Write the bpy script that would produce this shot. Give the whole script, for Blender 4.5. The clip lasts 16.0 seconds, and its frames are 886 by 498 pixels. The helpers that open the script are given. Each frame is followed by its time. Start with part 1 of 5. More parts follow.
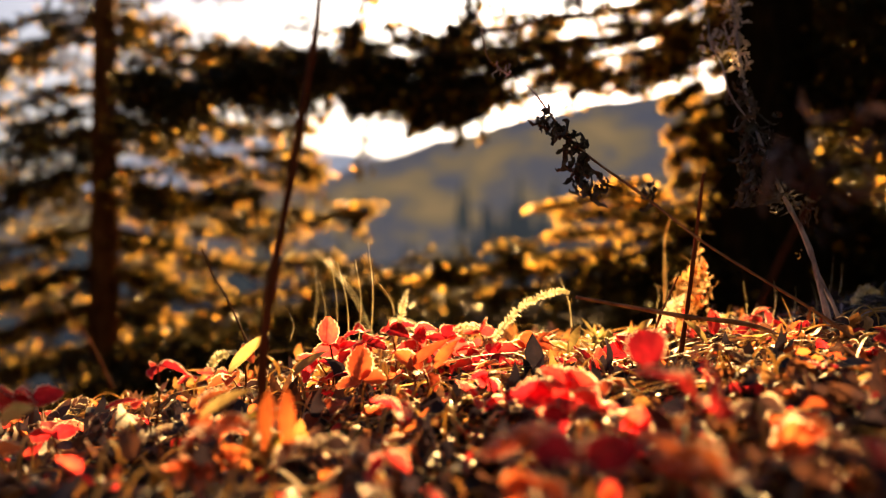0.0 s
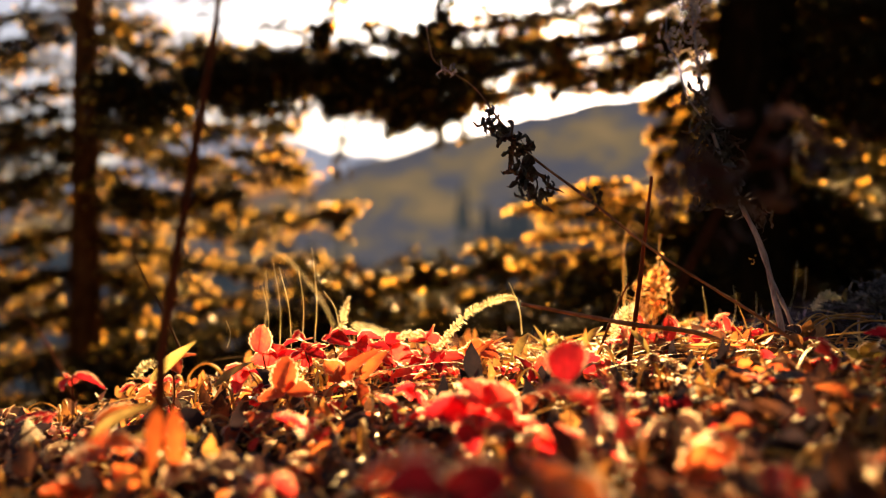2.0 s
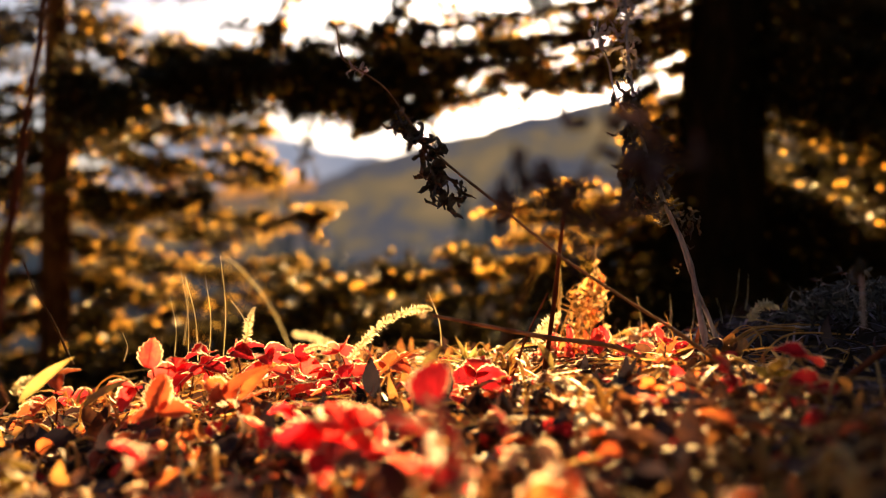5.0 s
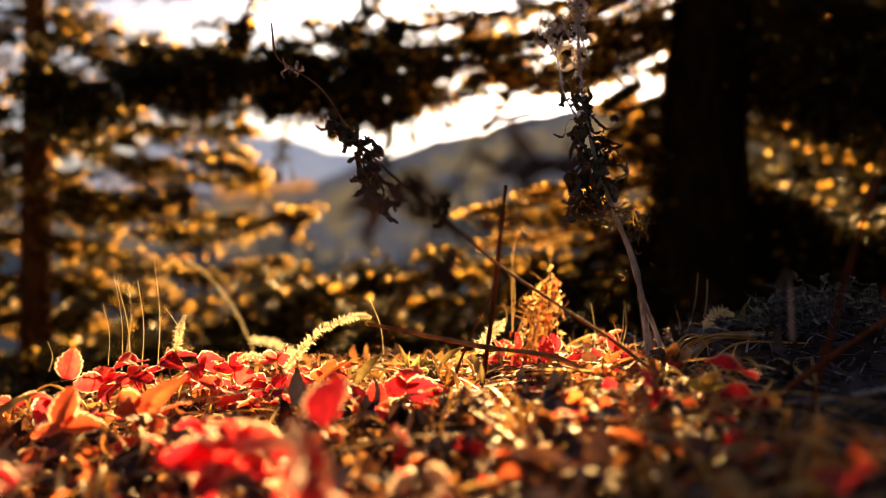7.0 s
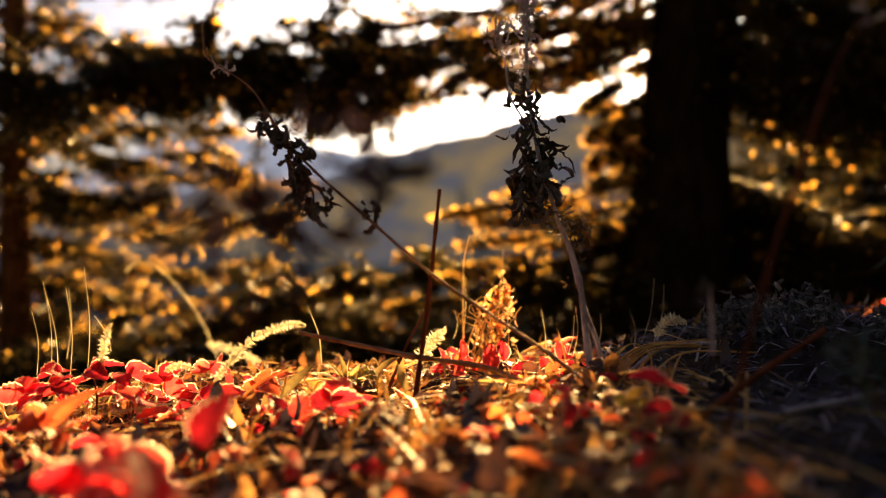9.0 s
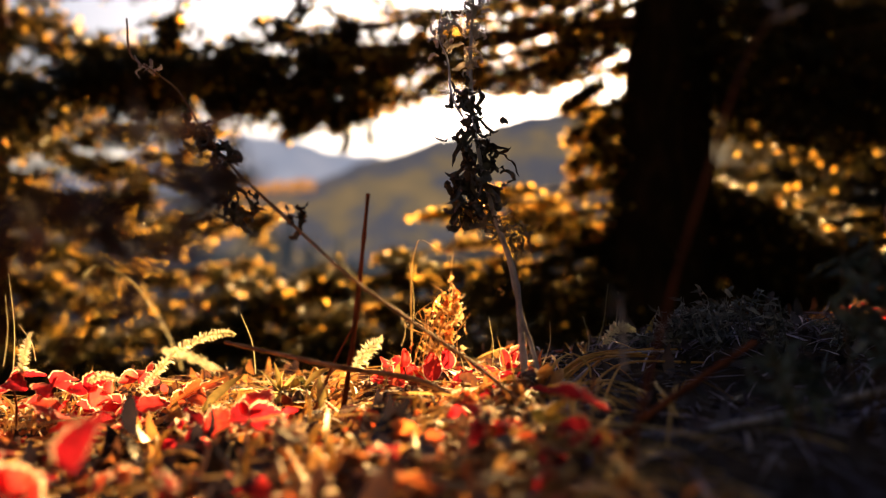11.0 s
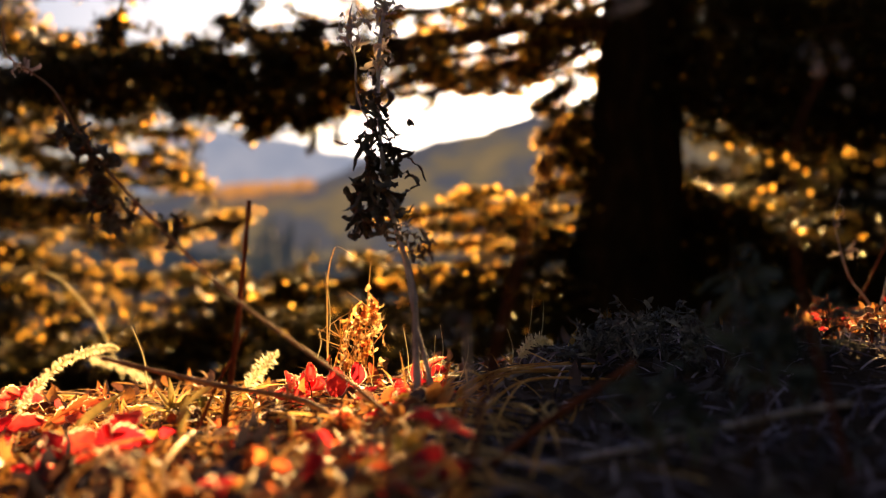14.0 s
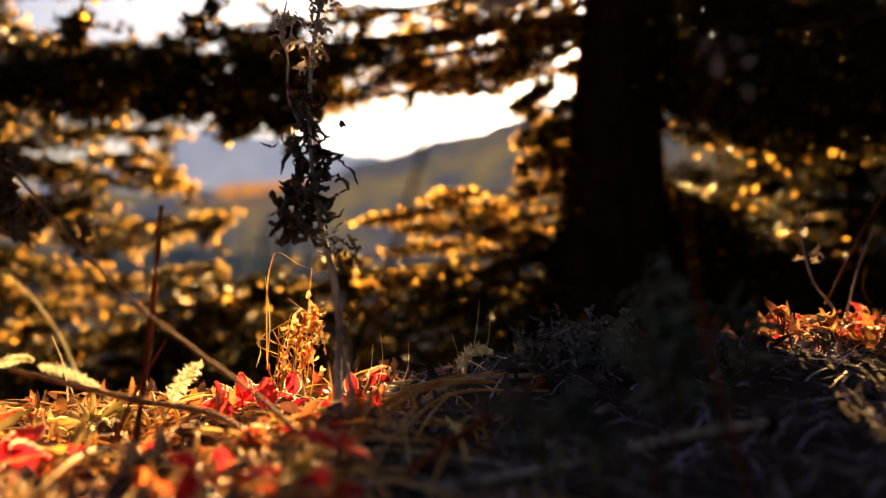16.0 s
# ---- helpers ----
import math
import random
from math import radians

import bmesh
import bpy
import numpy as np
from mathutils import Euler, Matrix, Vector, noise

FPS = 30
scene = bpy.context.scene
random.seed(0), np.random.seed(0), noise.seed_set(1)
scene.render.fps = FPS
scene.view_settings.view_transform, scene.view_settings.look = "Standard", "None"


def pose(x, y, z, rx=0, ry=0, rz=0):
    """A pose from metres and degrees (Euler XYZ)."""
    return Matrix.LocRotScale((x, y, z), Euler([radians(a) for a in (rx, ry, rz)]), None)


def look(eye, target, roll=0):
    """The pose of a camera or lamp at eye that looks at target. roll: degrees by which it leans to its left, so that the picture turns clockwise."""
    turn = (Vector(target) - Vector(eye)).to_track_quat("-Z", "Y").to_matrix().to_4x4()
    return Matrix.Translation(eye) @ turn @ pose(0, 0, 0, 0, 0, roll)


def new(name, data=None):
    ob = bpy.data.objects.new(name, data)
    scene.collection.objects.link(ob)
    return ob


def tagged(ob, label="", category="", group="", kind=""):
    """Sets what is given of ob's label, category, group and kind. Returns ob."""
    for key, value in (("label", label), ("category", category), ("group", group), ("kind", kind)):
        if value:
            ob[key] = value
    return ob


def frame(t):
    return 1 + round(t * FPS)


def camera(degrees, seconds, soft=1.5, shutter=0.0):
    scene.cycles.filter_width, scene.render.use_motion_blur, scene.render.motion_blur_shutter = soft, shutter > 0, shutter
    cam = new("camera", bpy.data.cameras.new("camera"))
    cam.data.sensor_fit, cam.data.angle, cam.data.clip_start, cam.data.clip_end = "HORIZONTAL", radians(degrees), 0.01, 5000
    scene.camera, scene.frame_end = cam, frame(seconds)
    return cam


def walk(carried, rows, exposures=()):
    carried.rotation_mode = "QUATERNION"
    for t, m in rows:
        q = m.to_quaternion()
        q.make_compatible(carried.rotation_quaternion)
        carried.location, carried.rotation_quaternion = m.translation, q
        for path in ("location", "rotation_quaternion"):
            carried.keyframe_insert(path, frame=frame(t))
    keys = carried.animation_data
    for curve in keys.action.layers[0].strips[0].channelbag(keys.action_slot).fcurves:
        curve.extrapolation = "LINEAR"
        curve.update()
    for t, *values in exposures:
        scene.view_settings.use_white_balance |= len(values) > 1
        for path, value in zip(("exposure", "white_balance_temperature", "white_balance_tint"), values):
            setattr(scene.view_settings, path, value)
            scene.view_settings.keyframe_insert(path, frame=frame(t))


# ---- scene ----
cam = camera(60.0, 16.0, 1.1)
cam.data.dof.use_dof = True
cam.data.dof.focus_distance = 0.74
cam.data.dof.aperture_fstop = 2.4
EYE = 0.16
# a straight rail, sliding to the right, a little forward and up
walk(cam, [(t, pose(0.0291 * t, 0.01253 * t, EYE + 0.0027 * t, 90, 0, 0)) for t in (0.0, 4.0, 8.0, 12.0, 16.0)],
     [(0.0, 1.9, 6550, 16), (16.0, 1.9, 6550, 16)])

# ---- light ----
SUN_AZ, SUN_EL = 10.95, 15.6
world = bpy.data.worlds.new("sky")
scene.world = world
world.use_nodes = True
wn = world.node_tree.nodes
sky = wn.new("ShaderNodeTexSky")
sky.sky_type = "NISHITA"
sky.sun_disc = False
sky.sun_elevation = radians(SUN_EL)
sky.sun_rotation = radians(SUN_AZ)
sky.air_density, sky.dust_density, sky.ozone_density = 0.8, 6.0, 2.5
bg = wn["Background"]
bg.inputs["Strength"].default_value = 0.038
world.node_tree.links.new(sky.outputs[0], bg.inputs[0])
sun_dir = Vector((math.sin(radians(SUN_AZ)) * math.cos(radians(SUN_EL)), math.cos(radians(SUN_AZ)) * math.cos(radians(SUN_EL)), math.sin(radians(SUN_EL))))
sun = new("sun", bpy.data.lights.new("sun", "SUN"))
sun.data.energy = 9.6
sun.data.angle = radians(0.6)
sun.data.color = (1.0, 0.585, 0.19)
sun.matrix_world = look(sun_dir * 20, (0, 0, 0))


# ---- materials ----
def mat(name):
    m = bpy.data.materials.new(name)
    m.use_nodes = True
    return m, m.node_tree.nodes, m.node_tree.links


def ramp(nodes, stops):
    r = nodes.new("ShaderNodeValToRGB")
    e = r.color_ramp.elements
    while len(e) < len(stops):
        e.new(0.5)
    for el, (p, c) in zip(e, stops):
        el.position, el.color = p, (*c, 1)
    return r


def noise_tex(nodes, links, scale, detail=4.0, coord="Object", rough=0.6):
    tc = nodes.new("ShaderNodeTexCoord")
    n = nodes.new("ShaderNodeTexNoise")
    n.inputs["Scale"].default_value, n.inputs["Detail"].default_value, n.inputs["Roughness"].default_value = scale, detail, rough
    links.new(tc.outputs[coord], n.inputs["Vector"])
    return n


def leaf_mat(name, stops, through_gain=1.0, share=0.55, rough=0.55, scale=60.0, spread=0.6, island=False, bump=0.3):
    """Thin leaf: glossy skin over a body that lets light through; hue by piece and by blotches."""
    m, n, l = mat(name)
    out, bs = n["Material Output"], n["Principled BSDF"]
    if island:
        info = n.new("ShaderNodeNewGeometry")
        rnd = info.outputs["Random Per Island"]
    else:
        info = n.new("ShaderNodeObjectInfo")
        rnd = info.outputs["Random"]
    tex = noise_tex(n, l, scale, 5.0)
    a = n.new("ShaderNodeMath")
    a.operation = "MULTIPLY_ADD"
    l.new(rnd, a.inputs[0])
    a.inputs[1].default_value = spread
    b = n.new("ShaderNodeMath")
    b.operation = "MULTIPLY_ADD"
    l.new(tex.outputs[0], b.inputs[0])
    b.inputs[1].default_value, b.inputs[2].default_value = 1.2, -0.6 + (1 - spread) / 2
    l.new(b.outputs[0], a.inputs[2])
    r = ramp(n, stops)
    l.new(a.outputs[0], r.inputs[0])
    l.new(r.outputs[0], bs.inputs["Base Color"])
    bs.inputs["Roughness"].default_value = rough
    bs.inputs["Specular IOR Level"].default_value = 0.45
    tr = n.new("ShaderNodeBsdfTranslucent")
    g = n.new("ShaderNodeMixRGB")
    g.blend_type = "MULTIPLY"
    g.inputs[0].default_value = 1.0
    g.inputs[2].default_value = (through_gain, through_gain, through_gain, 1)
    l.new(r.outputs[0], g.inputs[1])
    l.new(g.outputs[0], tr.inputs["Color"])
    mix = n.new("ShaderNodeMixShader")
    mix.inputs[0].default_value = share
    l.new(bs.outputs[0], mix.inputs[1])
    l.new(tr.outputs[0], mix.inputs[2])
    l.new(mix.outputs[0], out.inputs["Surface"])
    if bump:
        fine = noise_tex(n, l, scale * 6, 3.0)
        bp = n.new("ShaderNodeBump")
        bp.inputs["Strength"].default_value, bp.inputs["Distance"].default_value = bump, 0.001
        l.new(fine.outputs[0], bp.inputs["Height"])
        l.new(bp.outputs[0], bs.inputs["Normal"])
    return m


def solid_mat(name, stops, scale, rough=0.8, bump=0.5, dist=0.004, stretch=(1, 1, 1), emit=0.0, gloss=0.15):
    m, n, l = mat(name)
    bs = n["Principled BSDF"]
    tex = noise_tex(n, l, scale, 7.0)
    mp = n.new("ShaderNodeMapping")
    mp.inputs["Scale"].default_value = stretch
    tc = n.new("ShaderNodeTexCoord")
    l.new(tc.outputs["Object"], mp.inputs[0])
    l.new(mp.outputs[0], tex.inputs["Vector"])
    r = ramp(n, stops)
    l.new(tex.outputs[0], r.inputs[0])
    l.new(r.outputs[0], bs.inputs["Base Color"])
    bs.inputs["Roughness"].default_value = rough
    bs.inputs["Specular IOR Level"].default_value = gloss
    if emit:
        l.new(r.outputs[0], bs.inputs["Emission Color"])
        bs.inputs["Emission Strength"].default_value = emit
    fine = noise_tex(n, l, scale * 3.1, 6.0)
    l.new(mp.outputs[0], fine.inputs["Vector"])
    bp = n.new("ShaderNodeBump")
    bp.inputs["Strength"].default_value, bp.inputs["Distance"].default_value = bump, dist
    l.new(fine.outputs[0], bp.inputs["Height"])
    l.new(bp.outputs[0], bs.inputs["Normal"])
    return m


RED = leaf_mat("red_leaf", [(0.1, (0.10, 0.008, 0.014)), (0.4, (0.50, 0.018, 0.034)), (0.7, (0.70, 0.055, 0.055)), (0.95, (0.76, 0.15, 0.085))], 1.15, 0.64)
ORANGE = leaf_mat("orange_leaf", [(0.1, (0.22, 0.035, 0.02)), (0.45, (0.52, 0.10, 0.04)), (0.8, (0.64, 0.20, 0.06))], 1.1, 0.58)
LIME = leaf_mat("lime_narrow_leaf", [(0.1, (0.16, 0.13, 0.05)), (0.5, (0.33, 0.26, 0.10)), (0.9, (0.50, 0.42, 0.18))], 1.3, 0.72)
VEIL = leaf_mat("wilted_brown_leaf", [(0.1, (0.05, 0.03, 0.036)), (0.9, (0.12, 0.07, 0.075))], 1.0, 0.25)
RUST = leaf_mat("rust_leaf", [(0.1, (0.30, 0.05, 0.018)), (0.9, (0.62, 0.17, 0.045))], 1.1)
GREEN = leaf_mat("yellow_green_leaf", [(0.1, (0.10, 0.11, 0.03)), (0.5, (0.32, 0.22, 0.045)), (0.9, (0.54, 0.30, 0.08))], 1.0, 0.62)
# low stops of the dark and dead leaves lean purple to carry shade
DARK = leaf_mat("dark_leaf", [(0.1, (0.026, 0.020, 0.028)), (0.5, (0.07, 0.038, 0.040)), (0.9, (0.18, 0.07, 0.04))], 1.0, 0.35)
LITTER = leaf_mat("dead_leaf", [(0.05, (0.026, 0.016, 0.022)), (0.35, (0.10, 0.048, 0.036)), (0.6, (0.32, 0.135, 0.045)), (0.95, (0.60, 0.32, 0.11))], 1.0, 0.35, 0.62, 80, 0.9, True)
STRAW = leaf_mat("straw", [(0.05, (0.22, 0.11, 0.04)), (0.5, (0.55, 0.32, 0.11)), (0.95, (0.76, 0.54, 0.22))], 1.0, 0.4, 0.55, 90, 0.7, True)
FEATHER = leaf_mat("pale_feather_leaf", [(0.1, (0.46, 0.45, 0.32)), (0.5, (0.72, 0.70, 0.56)), (0.9, (0.82, 0.80, 0.68))], 1.1, 0.5, 0.6, 90, 0.6, True)
# pale margin hairs, brightened so the backlit rim sits in the colour
MARGIN = leaf_mat("hairy_lit_margin", [(0.1, (0.72, 0.55, 0.44)), (0.9, (0.86, 0.76, 0.62))], 1.1, 0.7, 0.6, 90, 0.6)
WORM = leaf_mat("withered_grey_leaf", [(0.1, (0.016, 0.015, 0.018)), (0.5, (0.05, 0.046, 0.052)), (0.95, (0.21, 0.20, 0.235))], 1.0, 0.10, 0.85, 90, 0.7, True)
GREYLEAF = leaf_mat("pale_dry_bract", [(0.1, (0.34, 0.29, 0.30)), (0.5, (0.52, 0.46, 0.46)), (0.95, (0.70, 0.62, 0.60))], 1.0, 0.35, 0.6, 90, 0.7)
# mound grass: its grey-violet tone puts the shade into the colour
SHADEGRASS = leaf_mat("shade_toned_grass", [(0.1, (0.018, 0.015, 0.032)), (0.5, (0.06, 0.05, 0.105)), (0.95, (0.20, 0.18, 0.31))], 1.0, 0.3, 0.6, 90, 0.7, True)
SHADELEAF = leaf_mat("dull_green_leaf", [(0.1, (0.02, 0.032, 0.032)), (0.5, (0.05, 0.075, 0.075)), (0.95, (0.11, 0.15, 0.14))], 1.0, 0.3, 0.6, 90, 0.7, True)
# dark leaves; the blue-black lows also paint in the shaded gaps
DARKLITTER = leaf_mat("dark_shade_toned_leaf", [(0.05, (0.010, 0.010, 0.020)), (0.5, (0.030, 0.022, 0.036)), (0.85, (0.12, 0.05, 0.03)), (1.0, (0.40, 0.14, 0.05))], 1.0, 0.35, 0.5, 60, 0.9, True)
# straw copy for the mound, violet so that shade is in the colour
SHADESTRAW = leaf_mat("shade_toned_straw", [(0.1, (0.11, 0.10, 0.18)), (0.5, (0.30, 0.28, 0.45)), (0.95, (0.60, 0.56, 0.80))], 1.0, 0.35, 0.6, 90, 0.7, True)
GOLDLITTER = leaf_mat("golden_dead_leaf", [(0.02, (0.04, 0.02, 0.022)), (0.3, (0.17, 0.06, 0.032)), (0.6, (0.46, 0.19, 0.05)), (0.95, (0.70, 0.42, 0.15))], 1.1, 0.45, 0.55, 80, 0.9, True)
# dead-leaf copy for the mound, darkened in place of shade
MOUNDLEAF = leaf_mat("shade_toned_leaf", [(0.1, (0.008, 0.007, 0.012)), (0.5, (0.022, 0.018, 0.030)), (0.95, (0.08, 0.066, 0.10))], 1.0, 0.3, 0.6, 90, 0.8, True)
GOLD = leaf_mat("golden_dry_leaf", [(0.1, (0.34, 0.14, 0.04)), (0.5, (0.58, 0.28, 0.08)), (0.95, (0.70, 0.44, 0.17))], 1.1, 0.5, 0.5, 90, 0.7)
# sage leaf, blued so the colour carries the mound's shade
SAGE = leaf_mat("shade_toned_sage", [(0.1, (0.028, 0.034, 0.048)), (0.5, (0.085, 0.10, 0.135)), (0.95, (0.27, 0.30, 0.37))], 1.0, 0.3, 0.6, 90, 0.7, True)
# needles kept dark, tips gold: the backlit contrast is in the colours
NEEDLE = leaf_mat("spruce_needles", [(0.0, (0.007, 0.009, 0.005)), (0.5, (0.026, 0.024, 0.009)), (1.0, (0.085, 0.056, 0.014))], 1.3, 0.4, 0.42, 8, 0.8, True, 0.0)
TIP = leaf_mat("sun_gold_tips", [(0.0, (0.54, 0.32, 0.06)), (1.0, (0.80, 0.58, 0.15))], 1.7, 0.8, 0.45, 8, 0.8, True, 0.0)
STEM = solid_mat("dry_stem", [(0.3, (0.06, 0.019, 0.013)), (0.7, (0.22, 0.072, 0.042))], 60, 0.85, 0.4, 0.001, (1, 1, 0.15), gloss=0.04)
BROWNSTICK = solid_mat("brown_stick", [(0.3, (0.13, 0.07, 0.055)), (0.5, (0.27, 0.16, 0.12)), (0.7, (0.46, 0.30, 0.23))], 60, 0.8, 0.6, 0.001, (1, 1, 0.15))
GREYSTEM = solid_mat("grey_stem", [(0.32, (0.12, 0.11, 0.16)), (0.5, (0.38, 0.36, 0.47)), (0.7, (0.62, 0.59, 0.70))], 90, 0.75, 0.8, 0.001, (1, 1, 0.3), gloss=0.06)
TWIGWOOD = solid_mat("twig_wood", [(0.3, (0.05, 0.03, 0.02)), (0.7, (0.13, 0.08, 0.05))], 40, 0.85)
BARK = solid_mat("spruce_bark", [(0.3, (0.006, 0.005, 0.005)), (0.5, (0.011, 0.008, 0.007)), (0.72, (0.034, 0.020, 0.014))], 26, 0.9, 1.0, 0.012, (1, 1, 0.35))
# brighter than BARK: light bounced off the ground is in this colour
REDBARK = solid_mat("reddish_bark", [(0.3, (0.05, 0.022, 0.014)), (0.5, (0.17, 0.07, 0.04)), (0.72, (0.34, 0.15, 0.08))], 34, 0.9, 1.0, 0.008, (1, 1, 0.4))
# soil lows lean purple too, with shade in the colour
SOIL = solid_mat("forest_soil", [(0.3, (0.010, 0.008, 0.010)), (0.55, (0.028, 0.019, 0.019)), (0.75, (0.065, 0.042, 0.034))], 22, 0.95, 0.9, 0.01)


# ---- mesh helpers ----
def mesh_np(name, verts, faces, materials, index=None, smooth=True):
    """A mesh from arrays; faces all of one width, or a list of arrays."""
    me = bpy.data.meshes.new(name)
    groups = faces if isinstance(faces, list) else [faces]
    verts = np.asarray(verts, np.float32)
    loops = np.concatenate([g.reshape(-1) for g in groups]).astype(np.int32)
    sizes = np.concatenate([np.full(len(g), g.shape[1], np.int32) for g in groups])
    me.vertices.add(len(verts))
    me.vertices.foreach_set("co", verts.reshape(-1))
    me.loops.add(len(loops))
    me.loops.foreach_set("vertex_index", loops)
    me.polygons.add(len(sizes))
    me.polygons.foreach_set("loop_start", np.concatenate([[0], np.cumsum(sizes)[:-1]]).astype(np.int32))
    me.polygons.foreach_set("loop_total", sizes)
    for m in materials:
        me.materials.append(m)
    if index is not None:
        me.polygons.foreach_set("material_index", np.asarray(index, np.int32))
    me.polygons.foreach_set("use_smooth", np.full(len(sizes), smooth))
    me.update(calc_edges=True)
    me.validate()
    return me


class Bag:
    """Gathers quads and triangles of several materials for one mesh."""

    def __init__(self):
        self.v, self.f4, self.f3, self.m4, self.m3, self.n = [], [], [], [], [], 0

    def add(self, v, f, slot=0):
        f = np.asarray(f, np.int64) + self.n
        self.v.append(np.asarray(v, float))
        self.n += len(v)
        if f.shape[1] == 4:
            self.f4.append(f)
            self.m4.append(np.full(len(f), slot))
        else:
            self.f3.append(f)
            self.m3.append(np.full(len(f), slot))

    def mesh(self, name, *materials):
        groups, idx = [], []
        for fs, ms in ((self.f4, self.m4), (self.f3, self.m3)):
            if fs:
                groups.append(np.concatenate(fs))
                idx.append(np.concatenate(ms))
        return mesh_np(name, np.concatenate(self.v), groups, materials, np.concatenate(idx))


def thing(name, at, label, category, group="", kind=""):
    ob = new(name)
    ob.empty_display_size = 0.02
    ob.location = at
    return tagged(ob, label, category, group, kind)


def part(name, me, parent, m=None, label=""):
    ob = new(name, me)
    ob.parent = parent
    if m is not None:
        ob.matrix_basis = m
    else:
        ob.matrix_basis = Matrix.Translation(-parent.location) if parent.parent is None else Matrix()
    if label:
        ob["label"] = label
    return ob


rng = np.random.default_rng(7)


def spline(pts, n):
    """Catmull-Rom through the points, n samples."""
    p = np.asarray(pts, float)
    p = np.vstack([2 * p[0] - p[1], p, 2 * p[-1] - p[-2]])
    s = np.linspace(0, len(p) - 3 - 1e-6, n)
    i = s.astype(int)
    u = (s - i)[:, None]
    a, b, c, d = p[i], p[i + 1], p[i + 2], p[i + 3]
    return 0.5 * (2 * b + (c - a) * u + (2 * a - 5 * b + 4 * c - d) * u ** 2 + (3 * b - a - 3 * c + d) * u ** 3)


def frames_of(c):
    t = np.gradient(c, axis=0)
    t /= np.linalg.norm(t, axis=1)[:, None] + 1e-12
    ref = np.where(np.abs(t[:, 2:3]) > 0.9, np.array([[1.0, 0, 0]]), np.array([[0, 0, 1.0]]))
    a = np.cross(t, ref)
    a /= np.linalg.norm(a, axis=1)[:, None] + 1e-12
    return t, a, np.cross(a, t)


def tube(pts, r0, r1, n=14, sides=6, rough=0.12, bag=None, slot=0):
    """A tapered stalk with small swellings along the points."""
    c = spline(pts, n)
    t, a, b = frames_of(c)
    if abs(t[:, 2]).mean() > 0.6:
        a = np.tile([1.0, 0, 0], (n, 1))
        a -= t * (a * t).sum(1)[:, None]
        b = np.cross(t, a)
    r = np.linspace(r0, r1, n) * (1 + rough * rng.normal(size=n))
    ang = np.linspace(0, 2 * np.pi, sides, endpoint=False)
    v = c[:, None] + r[:, None, None] * (np.cos(ang)[None, :, None] * a[:, None] + np.sin(ang)[None, :, None] * b[:, None])
    i, j = np.meshgrid(np.arange(n - 1), np.arange(sides), indexing="ij")
    k = (j + 1) % sides
    f = np.stack([i * sides + j, i * sides + k, (i + 1) * sides + k, (i + 1) * sides + j], -1).reshape(-1, 4)
    bag = bag or Bag()
    bag.add(v.reshape(-1, 3), f, slot)
    return bag


def ribbon(bag, at, way, length, width, curl=0.0, twist=0.0, fold=0.3, n=6, slot=0, side=None, power=0.8, crumple=0.0, blunt=1.0):
    """A leaf or blade: a folded strip that curls down (curl, radians over its length) and twists."""
    w = np.asarray(way, float)
    w = w / (np.linalg.norm(w) + 1e-9)
    up = np.array([0, 0, 1.0]) if side is None else np.asarray(side, float)
    s = np.cross(w, up)
    if np.linalg.norm(s) < 1e-3:
        s = np.array([1.0, 0, 0])
    s /= np.linalg.norm(s)
    up = np.cross(s, w)
    q = np.linspace(0, 1, n)
    ang = curl * q
    step = length / (n - 1)
    d = np.cos(ang)[:, None] * w - np.sin(ang)[:, None] * up
    c = np.asarray(at, float) + np.vstack([np.zeros(3), np.cumsum((d[1:] + d[:-1]) / 2 * step, 0)])
    nrm = np.sin(ang)[:, None] * w + np.cos(ang)[:, None] * up
    tw = twist * q
    sx = np.cos(tw)[:, None] * s + np.sin(tw)[:, None] * nrm
    nx = -np.sin(tw)[:, None] * s + np.cos(tw)[:, None] * nrm
    prof = np.clip(np.sin(np.pi * (0.04 + 0.95 * q ** power)), 0.02, 1) ** blunt * width / 2
    if crumple:
        drift = np.cumsum(rng.normal(0, crumple * length / n, (n, 3)), 0)
        c = c + drift - drift[0]
        prof = prof * rng.uniform(0.6, 1.2, n)
    v = np.stack([c - sx * prof[:, None] + nx * (fold * prof)[:, None], c, c + sx * prof[:, None] + nx * (fold * prof)[:, None]], 1).reshape(-1, 3)
    i = np.arange(n - 1) * 3
    f = np.concatenate([np.stack([i, i + 1, i + 4, i + 3], 1), np.stack([i + 1, i + 2, i + 5, i + 4], 1)])
    bag.add(v, f, slot)


def rnd_dir(spread_z=0.5):
    a = rng.uniform(0, 2 * np.pi)
    return np.array([math.cos(a), math.sin(a), rng.uniform(-spread_z, spread_z)])


# ---- ground ----
def sstep(a, b, x):
    u = np.clip((x - a) / (b - a), 0, 1)
    return u * u * (3 - 2 * u)


